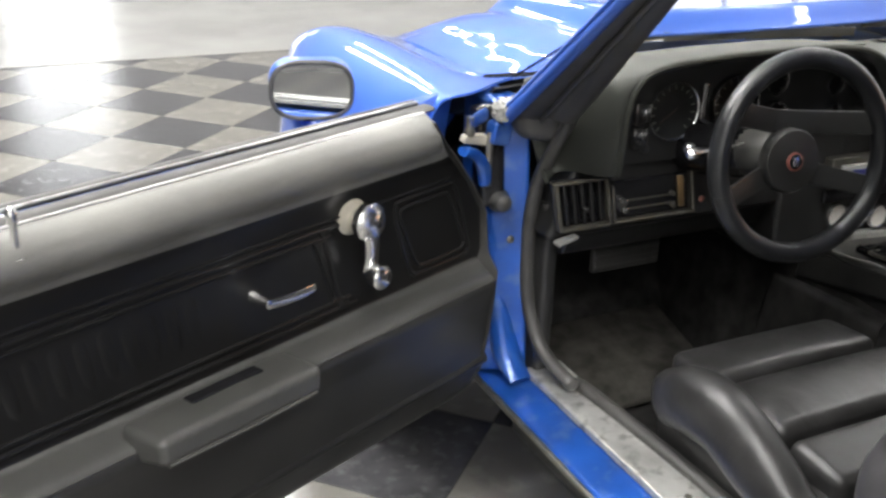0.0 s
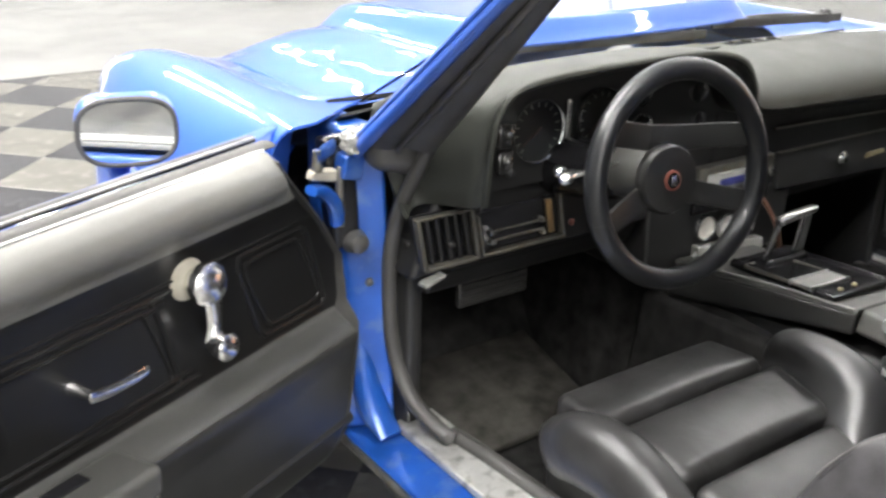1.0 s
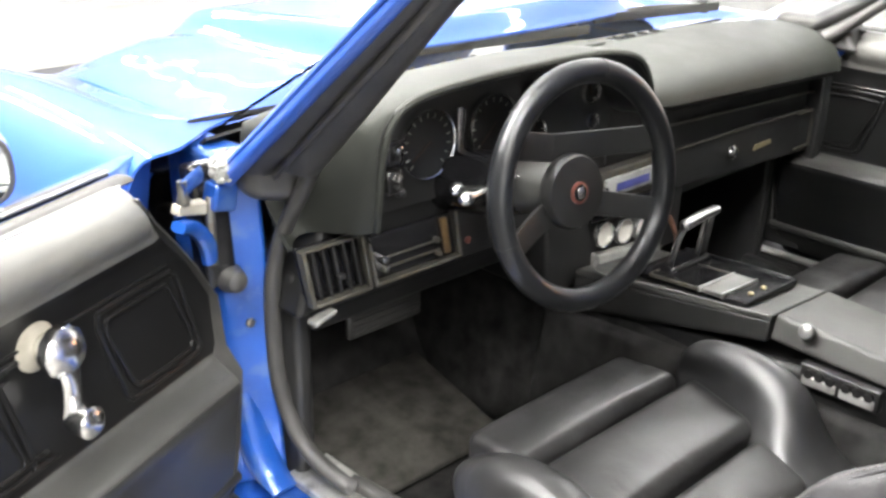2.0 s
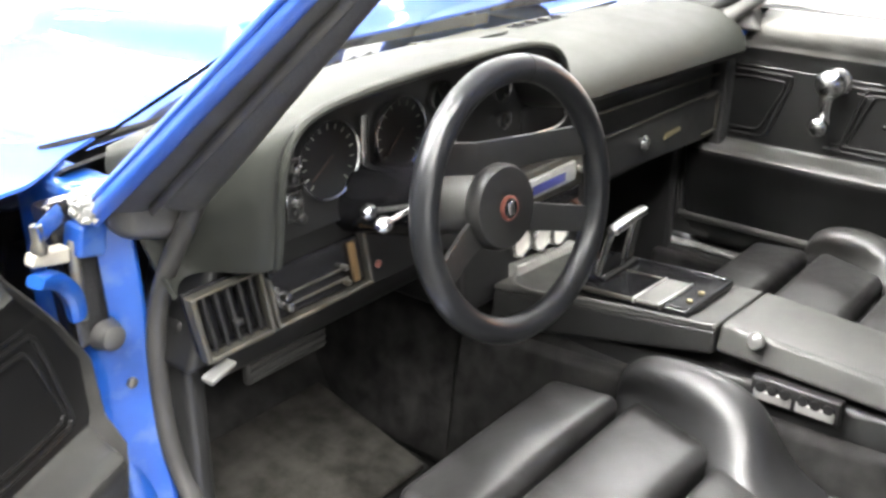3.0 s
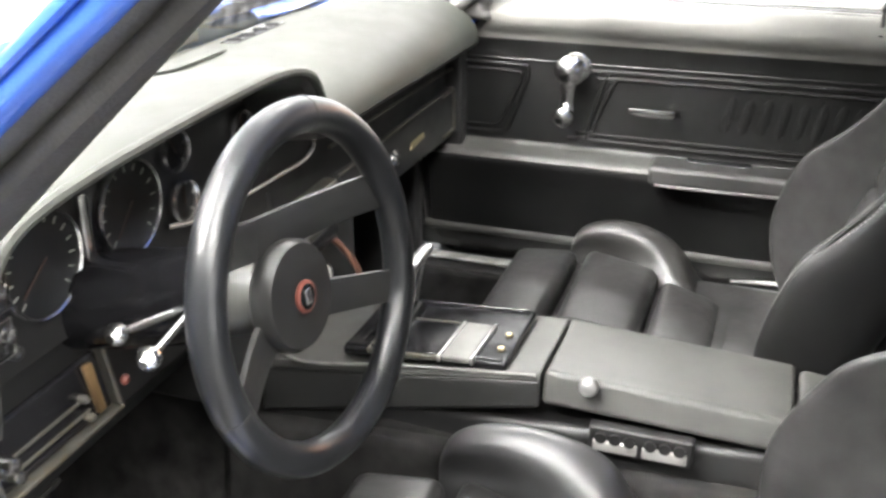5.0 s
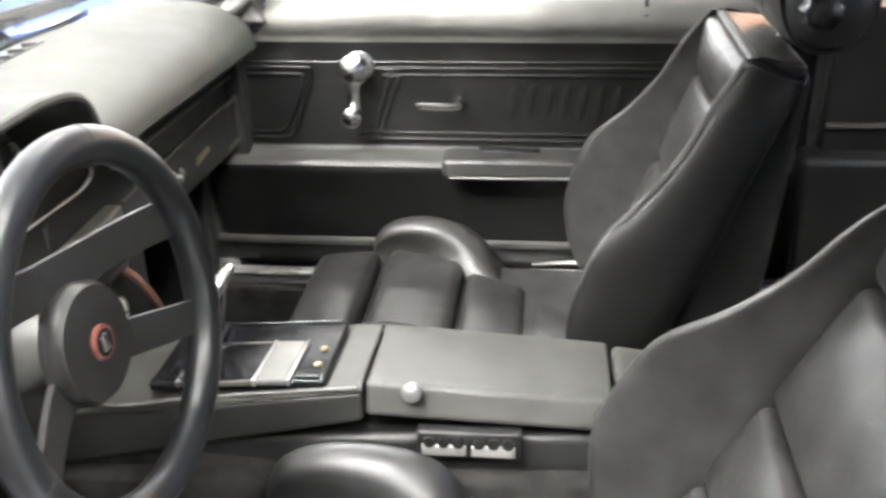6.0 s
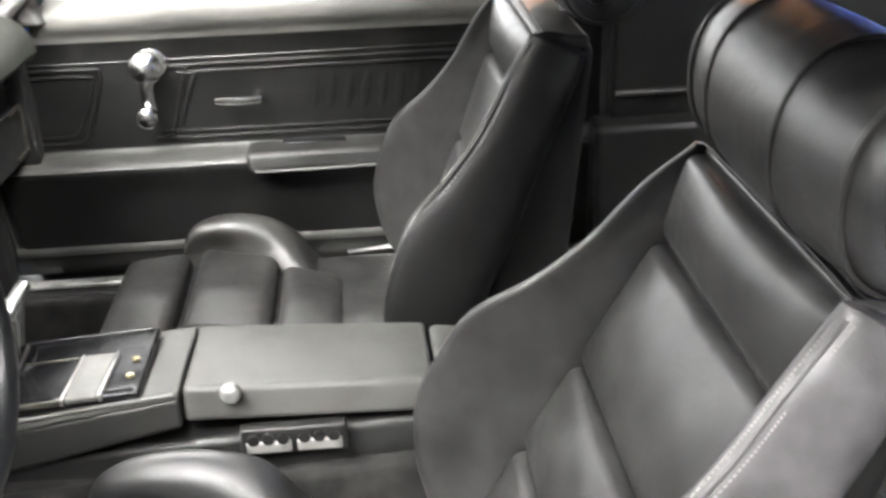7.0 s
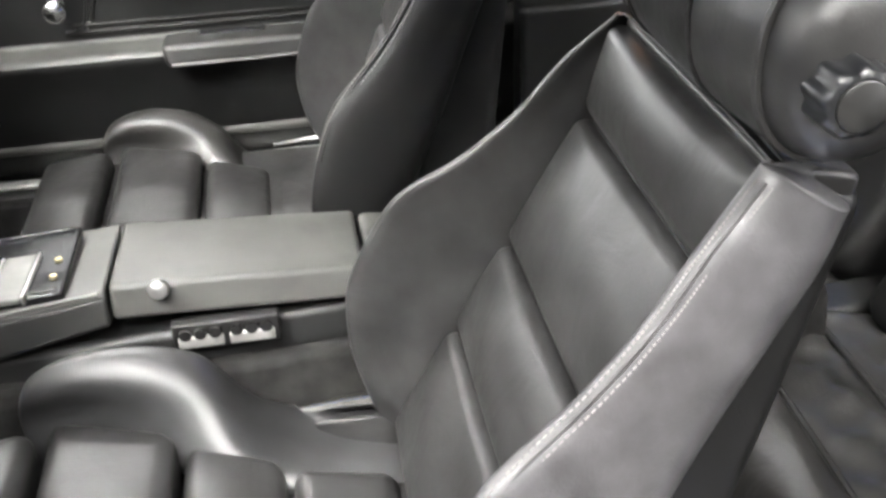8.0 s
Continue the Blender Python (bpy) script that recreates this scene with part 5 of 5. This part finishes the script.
    # pull handle
    handle = P("handle", sweep([(0.450, 0.040, 0.707), (0.470, 0.041, 0.706), (0.500, 0.039, 0.705), (0.524, 0.034, 0.705)], [0.0055, 0.007, 0.007, 0.0065], [0.0025, 0.003, 0.003, 0.003], up=(0, 1, 0), k=4, n=12, power=4, round_ends=0.003), CHROME, note="slim chrome inside door handle")
    P("pivot", moved(lathe([(0.010, 0), (0.008, 0.008), (0.006, 0.030), (0.005, 0.034)], 14, "z"), Matrix.Translation((0.520, 0.0, 0.704)) @ pose(0, 0, 0, -90, 0, 0)), CHROME, handle)
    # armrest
    # armrest paler on the driver side, its stronger light put into the colour
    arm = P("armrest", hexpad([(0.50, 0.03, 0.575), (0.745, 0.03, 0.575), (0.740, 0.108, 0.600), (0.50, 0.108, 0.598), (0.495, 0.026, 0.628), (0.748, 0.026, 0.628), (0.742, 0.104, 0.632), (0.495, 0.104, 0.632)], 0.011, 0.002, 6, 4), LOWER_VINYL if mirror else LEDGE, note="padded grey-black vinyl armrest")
    P("pull_slot", hexpad([(0.555, 0.038, 0.624), (0.665, 0.038, 0.624), (0.665, 0.060, 0.624), (0.555, 0.060, 0.624), (0.555, 0.038, 0.6325), (0.665, 0.038, 0.6325), (0.665, 0.060, 0.6335), (0.555, 0.060, 0.6335)], 0.003), GLOSSBLACK, arm, "dark pull slot")
    P("armrest_edge", sweep([(0.51, 0.107, 0.600), (0.62, 0.109, 0.601), (0.735, 0.108, 0.602)], 0.003, 0.003, k=3, n=6), CONSOLE, arm)
    pin = P("lock_pin", lathe([(0.011, 0), (0.012, 0.003), (0.0045, 0.006), (0.004, 0.036), (0.006, 0.040), (0.006, 0.052), (0.003, 0.056)], 14, "z", (0.832, 0.020, 0.860)), CHROME, note="small chrome lock pin")
    # passenger strip painted paler for the light it catches
    P("lower_trim", sheet([[(0.07 + 1.0 * f, o, z) for z, o in ((0.456, 0.0392), (0.450, 0.0435), (0.444, 0.0430), (0.437, 0.0365))] for f in np.linspace(0, 1, 8)], 0.002), LEDGE if mirror else VINYL)
    return t


DA = radians(24.0)
DD, DN, DO = Vector((-math.cos(DA), -math.sin(DA), 0)), Vector((math.sin(DA), -math.cos(DA), 0)), Vector((-0.70, 0.30, 0))


def driver_place(s, o, z):
    return DO + DD * s + DN * o + Vector((0, 0, z))


def passenger_place(s, o, z):
    return Vector((0.70 - o, 0.33 - s, z))


driver_door = door(driver_place, "open blue driver door with a black vinyl inner panel", False)
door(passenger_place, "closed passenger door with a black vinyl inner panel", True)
# outside mirror on the driver door
MC = Vector((-1.021, 0.30, 0.913))
MM = Matrix.Translation(MC) @ pose(0, 0, 0, -4, 0, -16) @ Matrix.Diagonal((0.88, 1, 0.90, 1))
mirror = part("mirror", moved(mapped(lattice(0.140, 0.075, 0.096, 0.036, 4, 5), lambda x, y, z: (x * (1 - 0.25 * max(0, y) / 0.04), y, z * (1 - 0.3 * max(0, y) / 0.04))), MM @ pose(0, 0.035, 0)), BLUE, driver_door, "blue bullet-shaped outside mirror")
outline = [(0.064 * math.copysign(abs(math.cos(a)) ** 0.7, math.cos(a)), 0.0435 * math.copysign(abs(math.sin(a)) ** 0.7, math.sin(a))) for a in np.linspace(0, 2 * math.pi, 28, endpoint=False)]
part("mirror_glass", prism(outline, 0.004, MM @ pose(0, -0.0055, 0)), MIRROR, mirror, "clear mirror glass")
part("mirror_rim", sweep([tuple(MM @ Vector((x * 1.03, -0.003, z * 1.04))) for x, z in outline], 0.004, 0.004, up=(0, 1, 0), k=1, n=8, closed=True), RUBBER, mirror)
part("mirror_foot", sweep([tuple(MC + Vector((0.0, 0.05, -0.03))), tuple(MC + Vector((0.005, 0.05, -0.07))), (-1.0, 0.27, 0.80)], [0.02, 0.018, 0.03], [0.016, 0.018, 0.02], up=(1, 0, 0), k=4, n=12), BLUE, mirror, "blue mirror foot")


# ---- seats ----
def seat(x0, label, near, lift, drop, pitch, rest=(0.0, 0.0)):
    t = thing("bucket_seat", (x0, -0.25, 0.23), label, "car seat", "front seats")

    def at(pts):
        return [(x + x0, y, z) for x, y, z in pts]

    # the back turns as one about the recliner
    recline = Matrix.Translation((x0, -0.43, 0.45 + drop)) @ Matrix.Rotation(-pitch, 4, "X") @ Matrix.Translation((0, 0.43, -0.45))

    def back(pts):
        return [tuple(recline @ Vector(p)) for p in pts]

    def rib(y0, y1, z0, z1, w0, w1, r0, r1, mat=LEATHER, puff=0.008):
        low, z0, z1 = 0.43, z0 + 0.8 * lift, z1 + 0.8 * lift
        return part("cushion_panel", hexpad(at([(-w1, y1, low), (r1, y1, low), (r0, y0, low), (-w0, y0, low), (-w1, y1, z1), (r1, y1, z1), (r0, y0, z0), (-w0, y0, z0)]), 0.018, puff, 6, 4), mat, t, "padded black leather cushion panel")

    rib(0.035, -0.070, 0.518, 0.522, 0.165, 0.170, 0.165, 0.178)
    rib(-0.086, -0.212, 0.526, 0.518, 0.168, 0.160, 0.185, 0.150)
    rib(-0.220, -0.318, 0.508, 0.494, 0.156, 0.148, 0.142, 0.110)
    rib(-0.325, -0.430, 0.486, 0.472, 0.146, 0.140, 0.108, 0.095)
    part("seat_base", hexpad(at([(-0.20, -0.46, 0.27), (0.20, -0.46, 0.27), (0.20, 0.0, 0.27), (-0.20, 0.0, 0.27), (-0.215, -0.46, 0.46), (0.215, -0.46, 0.46), (0.20, 0.03, 0.47), (-0.20, 0.03, 0.47)]), 0.03, 0, 4, 3), LEATHER, t, "black leather seat base")
    for sg in (-1, 1):
        if sg < 0:
            way = [(-0.205, -0.035, 0.480), (-0.210, -0.09, 0.505), (-0.212, -0.16, 0.512), (-0.210, -0.23, 0.484), (-0.200, -0.30, 0.446), (-0.192, -0.36, 0.438), (-0.188, -0.44, 0.436)]
            wide, high = [0.034, 0.039, 0.040, 0.039, 0.036, 0.032, 0.031], [0.045, 0.052, 0.053, 0.048, 0.036, 0.029, 0.027]
        else:
            # swooping inner bolster: high in front, falling to a low ridge that runs under the back
            stations = [(-0.052, 0.190, 0.490, 0.190, 0.520, 0.204, 0.530), (-0.066, 0.193, 0.510, 0.180, 0.552, 0.204, 0.566), (-0.10, 0.192, 0.516, 0.172, 0.567, 0.205, 0.589), (-0.15, 0.177, 0.518, 0.170, 0.571, 0.205, 0.597),
                        (-0.205, 0.146, 0.514, 0.167, 0.567, 0.204, 0.591), (-0.245, 0.124, 0.508, 0.164, 0.554, 0.204, 0.571), (-0.268, 0.113, 0.502, 0.159, 0.525, 0.204, 0.533), (-0.290, 0.105, 0.494, 0.152, 0.496, 0.206, 0.497),
                        (-0.32, 0.097, 0.482, 0.144, 0.480, 0.208, 0.470), (-0.37, 0.088, 0.470, 0.130, 0.471, 0.211, 0.450), (-0.46, 0.076, 0.462, 0.108, 0.468, 0.214, 0.440)]
            rings = []
            for y, fx, fz, px, pz, cx, cz in stations:
                if near is not WORN:
                    # the passenger bolster is lower and falls off sooner
                    sink = float(np.interp(-y, (0.05, 0.15, 0.205, 0.245, 0.268, 0.29, 0.32, 0.46), (0.006, 0.008, 0.016, 0.030, 0.030, 0.024, 0.018, 0.008)))
                    pz, cz = pz - 0.8 * sink, cz - sink
                d = max(0.02, cz - 0.44)
                rings.append(np.array([(fx - 0.03, y, fz - 0.045), (fx, y, fz), (fx * 0.45 + px * 0.55, y, fz * 0.42 + pz * 0.58 - 0.001), (px, y, pz), (cx, y, cz), (cx + 0.026, y, cz - 0.25 * d), (0.242, y, cz - 0.75 * d), (0.238, y, 0.40)]).reshape(-1))
            rings = [q.reshape(8, 3) for q in smooth_path(rings, 2)]
            verts = [(x, y, z + lift) for q in rings for x, y, z in q]
            faces = [(a * 8 + b, (a + 1) * 8 + b, (a + 1) * 8 + (b + 1) % 8, a * 8 + (b + 1) % 8) for a in range(len(rings) - 1) for b in range(8)]
            faces += [tuple(range(8)), tuple(range((len(rings) - 1) * 8, len(rings) * 8))[::-1]]
        if sg < 0:
            part("cushion_bolster", sweep(at(way), wide, high, k=5, n=18, power=2.4, round_ends=0.03), LEATHER, t, "raised black leather side bolster")
        else:
            part("cushion_bolster", (at(verts), faces), BOLSTER if near is WORN else REAR_LEATHER, t, "swooping black leather side bolster", subsurf=2, angle=180)
        part("slide_rail", box(x0 + sg * 0.17 - 0.015, x0 + sg * 0.17 + 0.015, -0.45, 0.02, 0.232, 0.275, 0.004), PLASTIC, t)
    # back: ribs between two wings, on a shell
    def line(f):
        return np.array((0.0, -0.455 - 0.215 * f, 0.475 + 0.415 * f))

    lean = np.array((0, -0.215, 0.415))
    lean /= np.linalg.norm(lean)
    outw = np.array((0, lean[2], -lean[1]))
    for a, b in ((-0.02, 0.275), (0.283, 0.508), (0.516, 0.820), (0.828, 1.012)):
        lo, hi = line(a), line(b)
        w0, w1 = 0.158 - 0.006 * max(0, a), 0.158 - 0.006 * b
        d0, d1 = 0.016 * (1 - a) + 0.006, 0.016 * (1 - b) + (0.027 if b > 1 else 0.006)
        deep = -0.05 * outw
        c = [lo + deep + (-w0, 0, 0), lo + deep + (w0, 0, 0), hi + deep + (w1, 0, 0), hi + deep + (-w1, 0, 0),
             lo + outw * d0 + (-w0, 0, 0), lo + outw * d0 + (w0, 0, 0), hi + outw * d1 + (w1, 0, 0), hi + outw * d1 + (-w1, 0, 0)]
        part("back_panel", hexpad(back(c), 0.013 if b < 1 else 0.015, 0.012 if b < 1 else 0.014, 6, 4), LEATHER, t, "padded black leather back panel")
    ridge = ((0.200, -0.432, 0.422), (0.220, -0.398, 0.517), (0.226, -0.393, 0.589), (0.222, -0.403, 0.633), (0.216, -0.427, 0.684), (0.206, -0.457, 0.728),
             (0.191, -0.512, 0.764), (0.178, -0.565, 0.811), (0.171, -0.590, 0.843), (0.164, -0.614, 0.872), (0.150, -0.649, 0.906))
    for sg in (-1, 1):
        rings = []
        for rx, ry, rz in ridge:
            f = (rz - 0.475) / 0.415
            l = line(f)
            r = np.array((sg * rx, ry, rz))
            inn = np.array((sg * (0.152 if f < 0.85 else 0.150 - 0.05 * (f - 0.85)), l[1], l[2])) + outw * 0.004
            deep = max(0.07, (ry + 0.715 - 0.67 * (0.861 - rz)) / 1.168)
            bk = np.array((sg * (rx + (0.010 if f > 0.6 else 0.004)), ry, rz)) - np.array((0, 0.94, 0.34)) * deep
            if rz > 0.9:
                bk = bk + np.array((0, 0.008, -0.012))
            m1 = inn * 0.45 + r * 0.55 + outw * -0.004
            rings.append([inn - outw * 0.05, inn, m1, r + (-0.010 * sg, 0, 0) + outw * 0.004, r + (0.011 * sg, -0.010, 0), (r + bk) / 2 + (0.012 * sg, 0, 0), bk, bk + (-0.06 * sg, -0.01, 0)])
        st = [np.array(q).reshape(-1) for q in rings]
        st = [q.reshape(8, 3) for q in smooth_path(st, 3)]
        # a firm edge where the side leather meets the top
        st += [st[-1] + lean * 0.0025, st[-1] + lean * 0.005]
        verts = [tuple(p) for q in st for p in q]
        faces = [(i * 8 + j, (i + 1) * 8 + j, (i + 1) * 8 + (j + 1) % 8, i * 8 + (j + 1) % 8) for i in range(len(st) - 1) for j in range(8)]
        faces += [tuple(range(8)), tuple(range((len(st) - 1) * 8, len(st) * 8))[::-1]]
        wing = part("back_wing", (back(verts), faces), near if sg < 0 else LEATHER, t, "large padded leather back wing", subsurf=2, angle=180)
        if sg > 0:
            continue
        # a double row of stitches on either side of the welt along the front edge
        mid, out, across = [], [], []
        for q in st[10:-1]:
            crown, facet = (q[3] + 4 * q[4] + q[5]) / 6, (q[2] + 23 * q[3] + 23 * q[4] + q[5]) / 48
            mid.append(crown * 0.45 + facet * 0.55)
            o = crown - (q[1] + q[6]) / 2
            out.append(o / np.linalg.norm(o))
            w = q[5] - q[3]
            across.append(w / np.linalg.norm(w))
        mid = [sum(mid[max(0, i - 2):i + 3]) / len(mid[max(0, i - 2):i + 3]) for i in range(len(mid))]
        part("welt", tube(back([tuple(p + o * 0.0016) for p, o in zip(mid, out)]), 0.0017, k=2, n=6), near, wing, "raised leather welt of the seam")
        for off in (-0.0055, 0.0055):
            row = [np.array(p) for p in back([tuple(p + o * 0.0016 + w * off) for p, o, w in zip(mid, out, across)])]
            for i in range(len(row) - 1):
                for g in (0.06, 0.31, 0.56, 0.81):
                    a, b = row[i] + (row[i + 1] - row[i]) * g, row[i] + (row[i + 1] - row[i]) * (g + 0.16)
                    part("stitch", sweep([tuple(a), tuple(b)], 0.0009, 0.0009, k=1, n=4), THREAD, wing)
    # the shell wears the darkened leather copy, its shade in the colour
    part("back_shell", hexpad(back([(-0.185, -0.60, 0.40), (0.185, -0.60, 0.40), (0.20, -0.47, 0.42), (-0.20, -0.47, 0.42), (-0.145, -0.735, 0.880), (0.145, -0.735, 0.880), (0.140, -0.668, 0.898), (-0.140, -0.668, 0.898)]), 0.02, 0, 5, 4), SHADED_LEATHER, t, "black leather back of the seat")
    top = part("top_pad", hexpad(back([(-0.138, -0.722, 0.850), (0.138, -0.722, 0.850), (0.138, -0.670, 0.860), (-0.138, -0.670, 0.860), (-0.142, -0.728, 0.891), (0.142, -0.728, 0.891), (0.145, -0.659, 0.909), (-0.145, -0.659, 0.909)]), 0.007, 0.002, 6, 3), LEATHER, t, "flat leather top of the seat back")
    for dy, dz in ((0.0, 0.0015), (-0.009, -0.0005)):
        part("seam", tube(back([(-0.143, -0.661 + dy, 0.9080 + dz), (-0.08, -0.662 + dy, 0.9092 + dz), (0.08, -0.662 + dy, 0.9092 + dz), (0.143, -0.661 + dy, 0.9080 + dz)]), 0.0012, k=4, n=6), SHADED_LEATHER, top)
    # head rest: a roll across the top with capped ends
    hy, hz = -0.693 + rest[0], 0.979 + rest[1]
    secs = [(-0.152, 0.054, 0.066), (-0.10, 0.060, 0.071), (0.0, 0.062, 0.073), (0.09, 0.059, 0.071), (0.128, 0.053, 0.066)]
    head = part("headrest", sweep(back([(x, hy, hz) for x, _, _ in secs]), [q[1] for q in secs], [q[2] for q in secs], k=4, n=28, power=2.2), LEATHER, t, "roll-shaped black leather headrest")

    def hoop(x, w, h, n=36):
        angles = np.linspace(0, 2 * math.pi, n, endpoint=False)
        return back([(x, hy + w * math.copysign(abs(math.cos(a)) ** 0.91, math.cos(a)), hz + h * math.copysign(abs(math.sin(a)) ** 0.91, math.sin(a))) for a in angles])

    for sg in (-1, 1):
        x1, x2 = (0.126, 0.140) if sg > 0 else (-0.150, -0.170)
        part("end_cap", sweep(back([(x1, hy, hz), (x2, hy, hz)]), [0.052, 0.048], [0.066, 0.060], k=4, n=28, power=2.2, round_ends=0.022), LEATHER, head, "rounded leather end cap")
        part("piping", sweep(hoop(0.1285 if sg > 0 else -0.1505, 0.0545, 0.0668), 0.003, 0.003, up=(1, 0, 0), k=1, n=6, closed=True), LEATHER, head)
    for sx, w, h in ((-0.062, 0.0612, 0.0722), (0.072, 0.0602, 0.0712)):
        part("seam", sweep(hoop(sx, w, h), 0.0024, 0.002, up=(1, 0, 0), k=1, n=6, closed=True), LEATHER, head)
    part("post", tube(back([(0.0, -0.71, 0.86), (0.0, hy - 0.005, hz - 0.03)]), 0.012, k=2, n=12), PLASTIC, head)

    def scallop(x, y, z):
        k = 1 + (0.06 * math.cos(9 * math.atan2(y, x)) if z < 0.029 and x * x + y * y > 0.0003 else 0)
        return (x * k, y * k, z)

    side = recline @ Matrix.Translation((-0.176, hy + 0.019, hz - 0.006)) @ pose(0, 0, 0, 0, -90, 0)
    knob = part("knob", moved(mapped(lathe([(0.0222, 0.0), (0.0222, 0.018), (0.0214, 0.026), (0.0196, 0.030), (0.0160, 0.0315), (0.0156, 0.029), (0.0, 0.029)], 72, "z"), scallop), side), RIM, head, "scalloped black adjuster knob")
    part("knob_cap", moved(lathe([(0.0153, 0), (0.0153, 0.0035), (0.0141, 0.0045), (0.0, 0.005)], 28, "z"), side @ pose(0, 0, 0.0292)), SPOKE, knob, "round dark grey cap")
    part("recliner", sweep(at([(0.226, -0.325, 0.452), (0.226, -0.38, 0.458), (0.222, -0.425, 0.462)]), [0.006, 0.009, 0.012], [0.006, 0.007, 0.009], k=3, n=8), CHROME, t, "small chrome recliner lever")
    return t


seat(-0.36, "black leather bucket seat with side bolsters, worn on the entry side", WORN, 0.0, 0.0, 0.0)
# this seat's near wing is coloured for shade, not for another leather
seat(0.343, "black leather bucket seat with side bolsters beside the console", SHADED_LEATHER, -0.030, -0.030, 0.160, (-0.060, -0.008))

# ---- back seat and rear side trim ----
rear = thing("rear_bench", (0, -1.0, 0.25), "black leather rear bench seat with creased piped cushions", "rear seat")


def rear_cushion(sg):
    """A cushion with a rolled front and two piped seams across it, its leather drawn into soft folds."""
    profile = smooth_path([np.array(q) for q in ((-0.800, 0.22), (-0.806, 0.30), (-0.832, 0.375), (-0.868, 0.412), (-0.890, 0.419), (-0.915, 0.428), (-0.955, 0.431), (-0.985, 0.425), (-0.997, 0.420), (-1.02, 0.428), (-1.06, 0.420), (-1.11, 0.39))], 4)
    cols = 64
    verts, faces = [], []
    for a in range(cols + 1):
        u = a / cols
        x = 0.022 + 0.558 * u
        drop = 0.05 * (max(0, 0.06 - u) / 0.06) ** 2 + 0.04 * (max(0, u - 0.94) / 0.06) ** 2
        for b, (y, z) in enumerate(profile):
            d = y + 0.89
            band = max(0.0, math.sin(math.pi * min(1, max(0, -d / 0.107)))) if d > -0.107 else 0.55 * min(1, (-d - 0.107) / 0.03)
            fold = band * (0.0062 * math.sin(x * 62 + d * 75 + 1.6 * math.sin(x * 17)) + 0.0038 * math.sin(x * 113 - d * 50 + sg))
            fold += 0.003 * math.sin(x * 21 + y * 30) * (1 if d > 0 else 0.3)
            verts.append((sg * x, y, z + fold - drop))
    n = len(profile)
    for a in range(cols):
        for b in range(n - 1):
            q = (a * n + b, (a + 1) * n + b, (a + 1) * n + b + 1, a * n + b + 1)
            faces.append(q if sg < 0 else q[::-1])
    base = len(verts)
    for a in (0, cols):
        x = sg * (0.022 + 0.558 * a / cols)
        verts += [(x, -0.80, 0.20), (x, -1.11, 0.20)]
        faces.append(tuple([base] + [a * n + b for b in range(n)] + [base + 1]))
        base += 2
    c = part("cushion", (verts, faces), REAR_LEATHER, rear, "creased black leather cushion with piped seams", angle=60)
    for y, z in ((-0.890, 0.4205), (-0.997, 0.4215)):
        part("piping", sweep([(sg * 0.05, y, z), (sg * 0.2, y - 0.002, z + 0.001), (sg * 0.4, y + 0.001, z), (sg * 0.55, y, z - 0.001)], 0.0042, 0.0042, k=5, n=8), REAR_LEATHER, c)
    # backrest colour carries the shade behind the front seats
    part("backrest", hexpad([(sg * 0.02, -1.22, 0.38), (sg * 0.60, -1.22, 0.38), (sg * 0.60, -1.06, 0.405), (sg * 0.02, -1.06, 0.405), (sg * 0.02, -1.46, 0.82), (sg * 0.58, -1.46, 0.82), (sg * 0.58, -1.28, 0.83), (sg * 0.02, -1.28, 0.83)], 0.04, 0, 5, 4), SHADED_LEATHER, rear, "black leather rear backrest")


rear_cushion(-1)
rear_cushion(1)
part("divider", hexpad([(-0.04, -1.30, 0.20), (0.04, -1.30, 0.20), (0.04, -0.82, 0.20), (-0.04, -0.82, 0.20), (-0.035, -1.30, 0.44), (0.035, -1.30, 0.44), (0.035, -0.84, 0.392), (-0.035, -0.84, 0.392)], 0.015), SHADED_LEATHER, rear, "narrow black leather divider")
for sg in (-1, 1):
    t = thing("rear_side_panel", (sg * 0.64, -1.0, 0.3), "black vinyl rear side panel with an armrest ledge", "trim panel", "rear side panels")
    part("panel", hexpad([(sg * 0.63, -0.795, 0.30), (sg * 0.695, -0.795, 0.30), (sg * 0.66, -1.40, 0.30), (sg * 0.63, -1.40, 0.30), (sg * 0.63, -0.795, 0.885), (sg * 0.695, -0.795, 0.885), (sg * 0.66, -1.40, 0.87), (sg * 0.63, -1.40, 0.87)], 0.008), PANEL, t)
    part("armrest_box", hexpad([(sg * 0.56, -0.76, 0.21), (sg * 0.65, -0.76, 0.21), (sg * 0.65, -1.30, 0.21), (sg * 0.56, -1.30, 0.21), (sg * 0.585, -0.76, 0.645), (sg * 0.65, -0.76, 0.65), (sg * 0.65, -1.30, 0.65), (sg * 0.585, -1.30, 0.645)], 0.012), PANEL, t, "black vinyl armrest box")
    part("bead", sweep([(sg * 0.628, -0.80, 0.69), (sg * 0.628, -1.0, 0.692), (sg * 0.628, -1.2, 0.692)], 0.006, 0.006, k=3, n=8), VINYL, t)
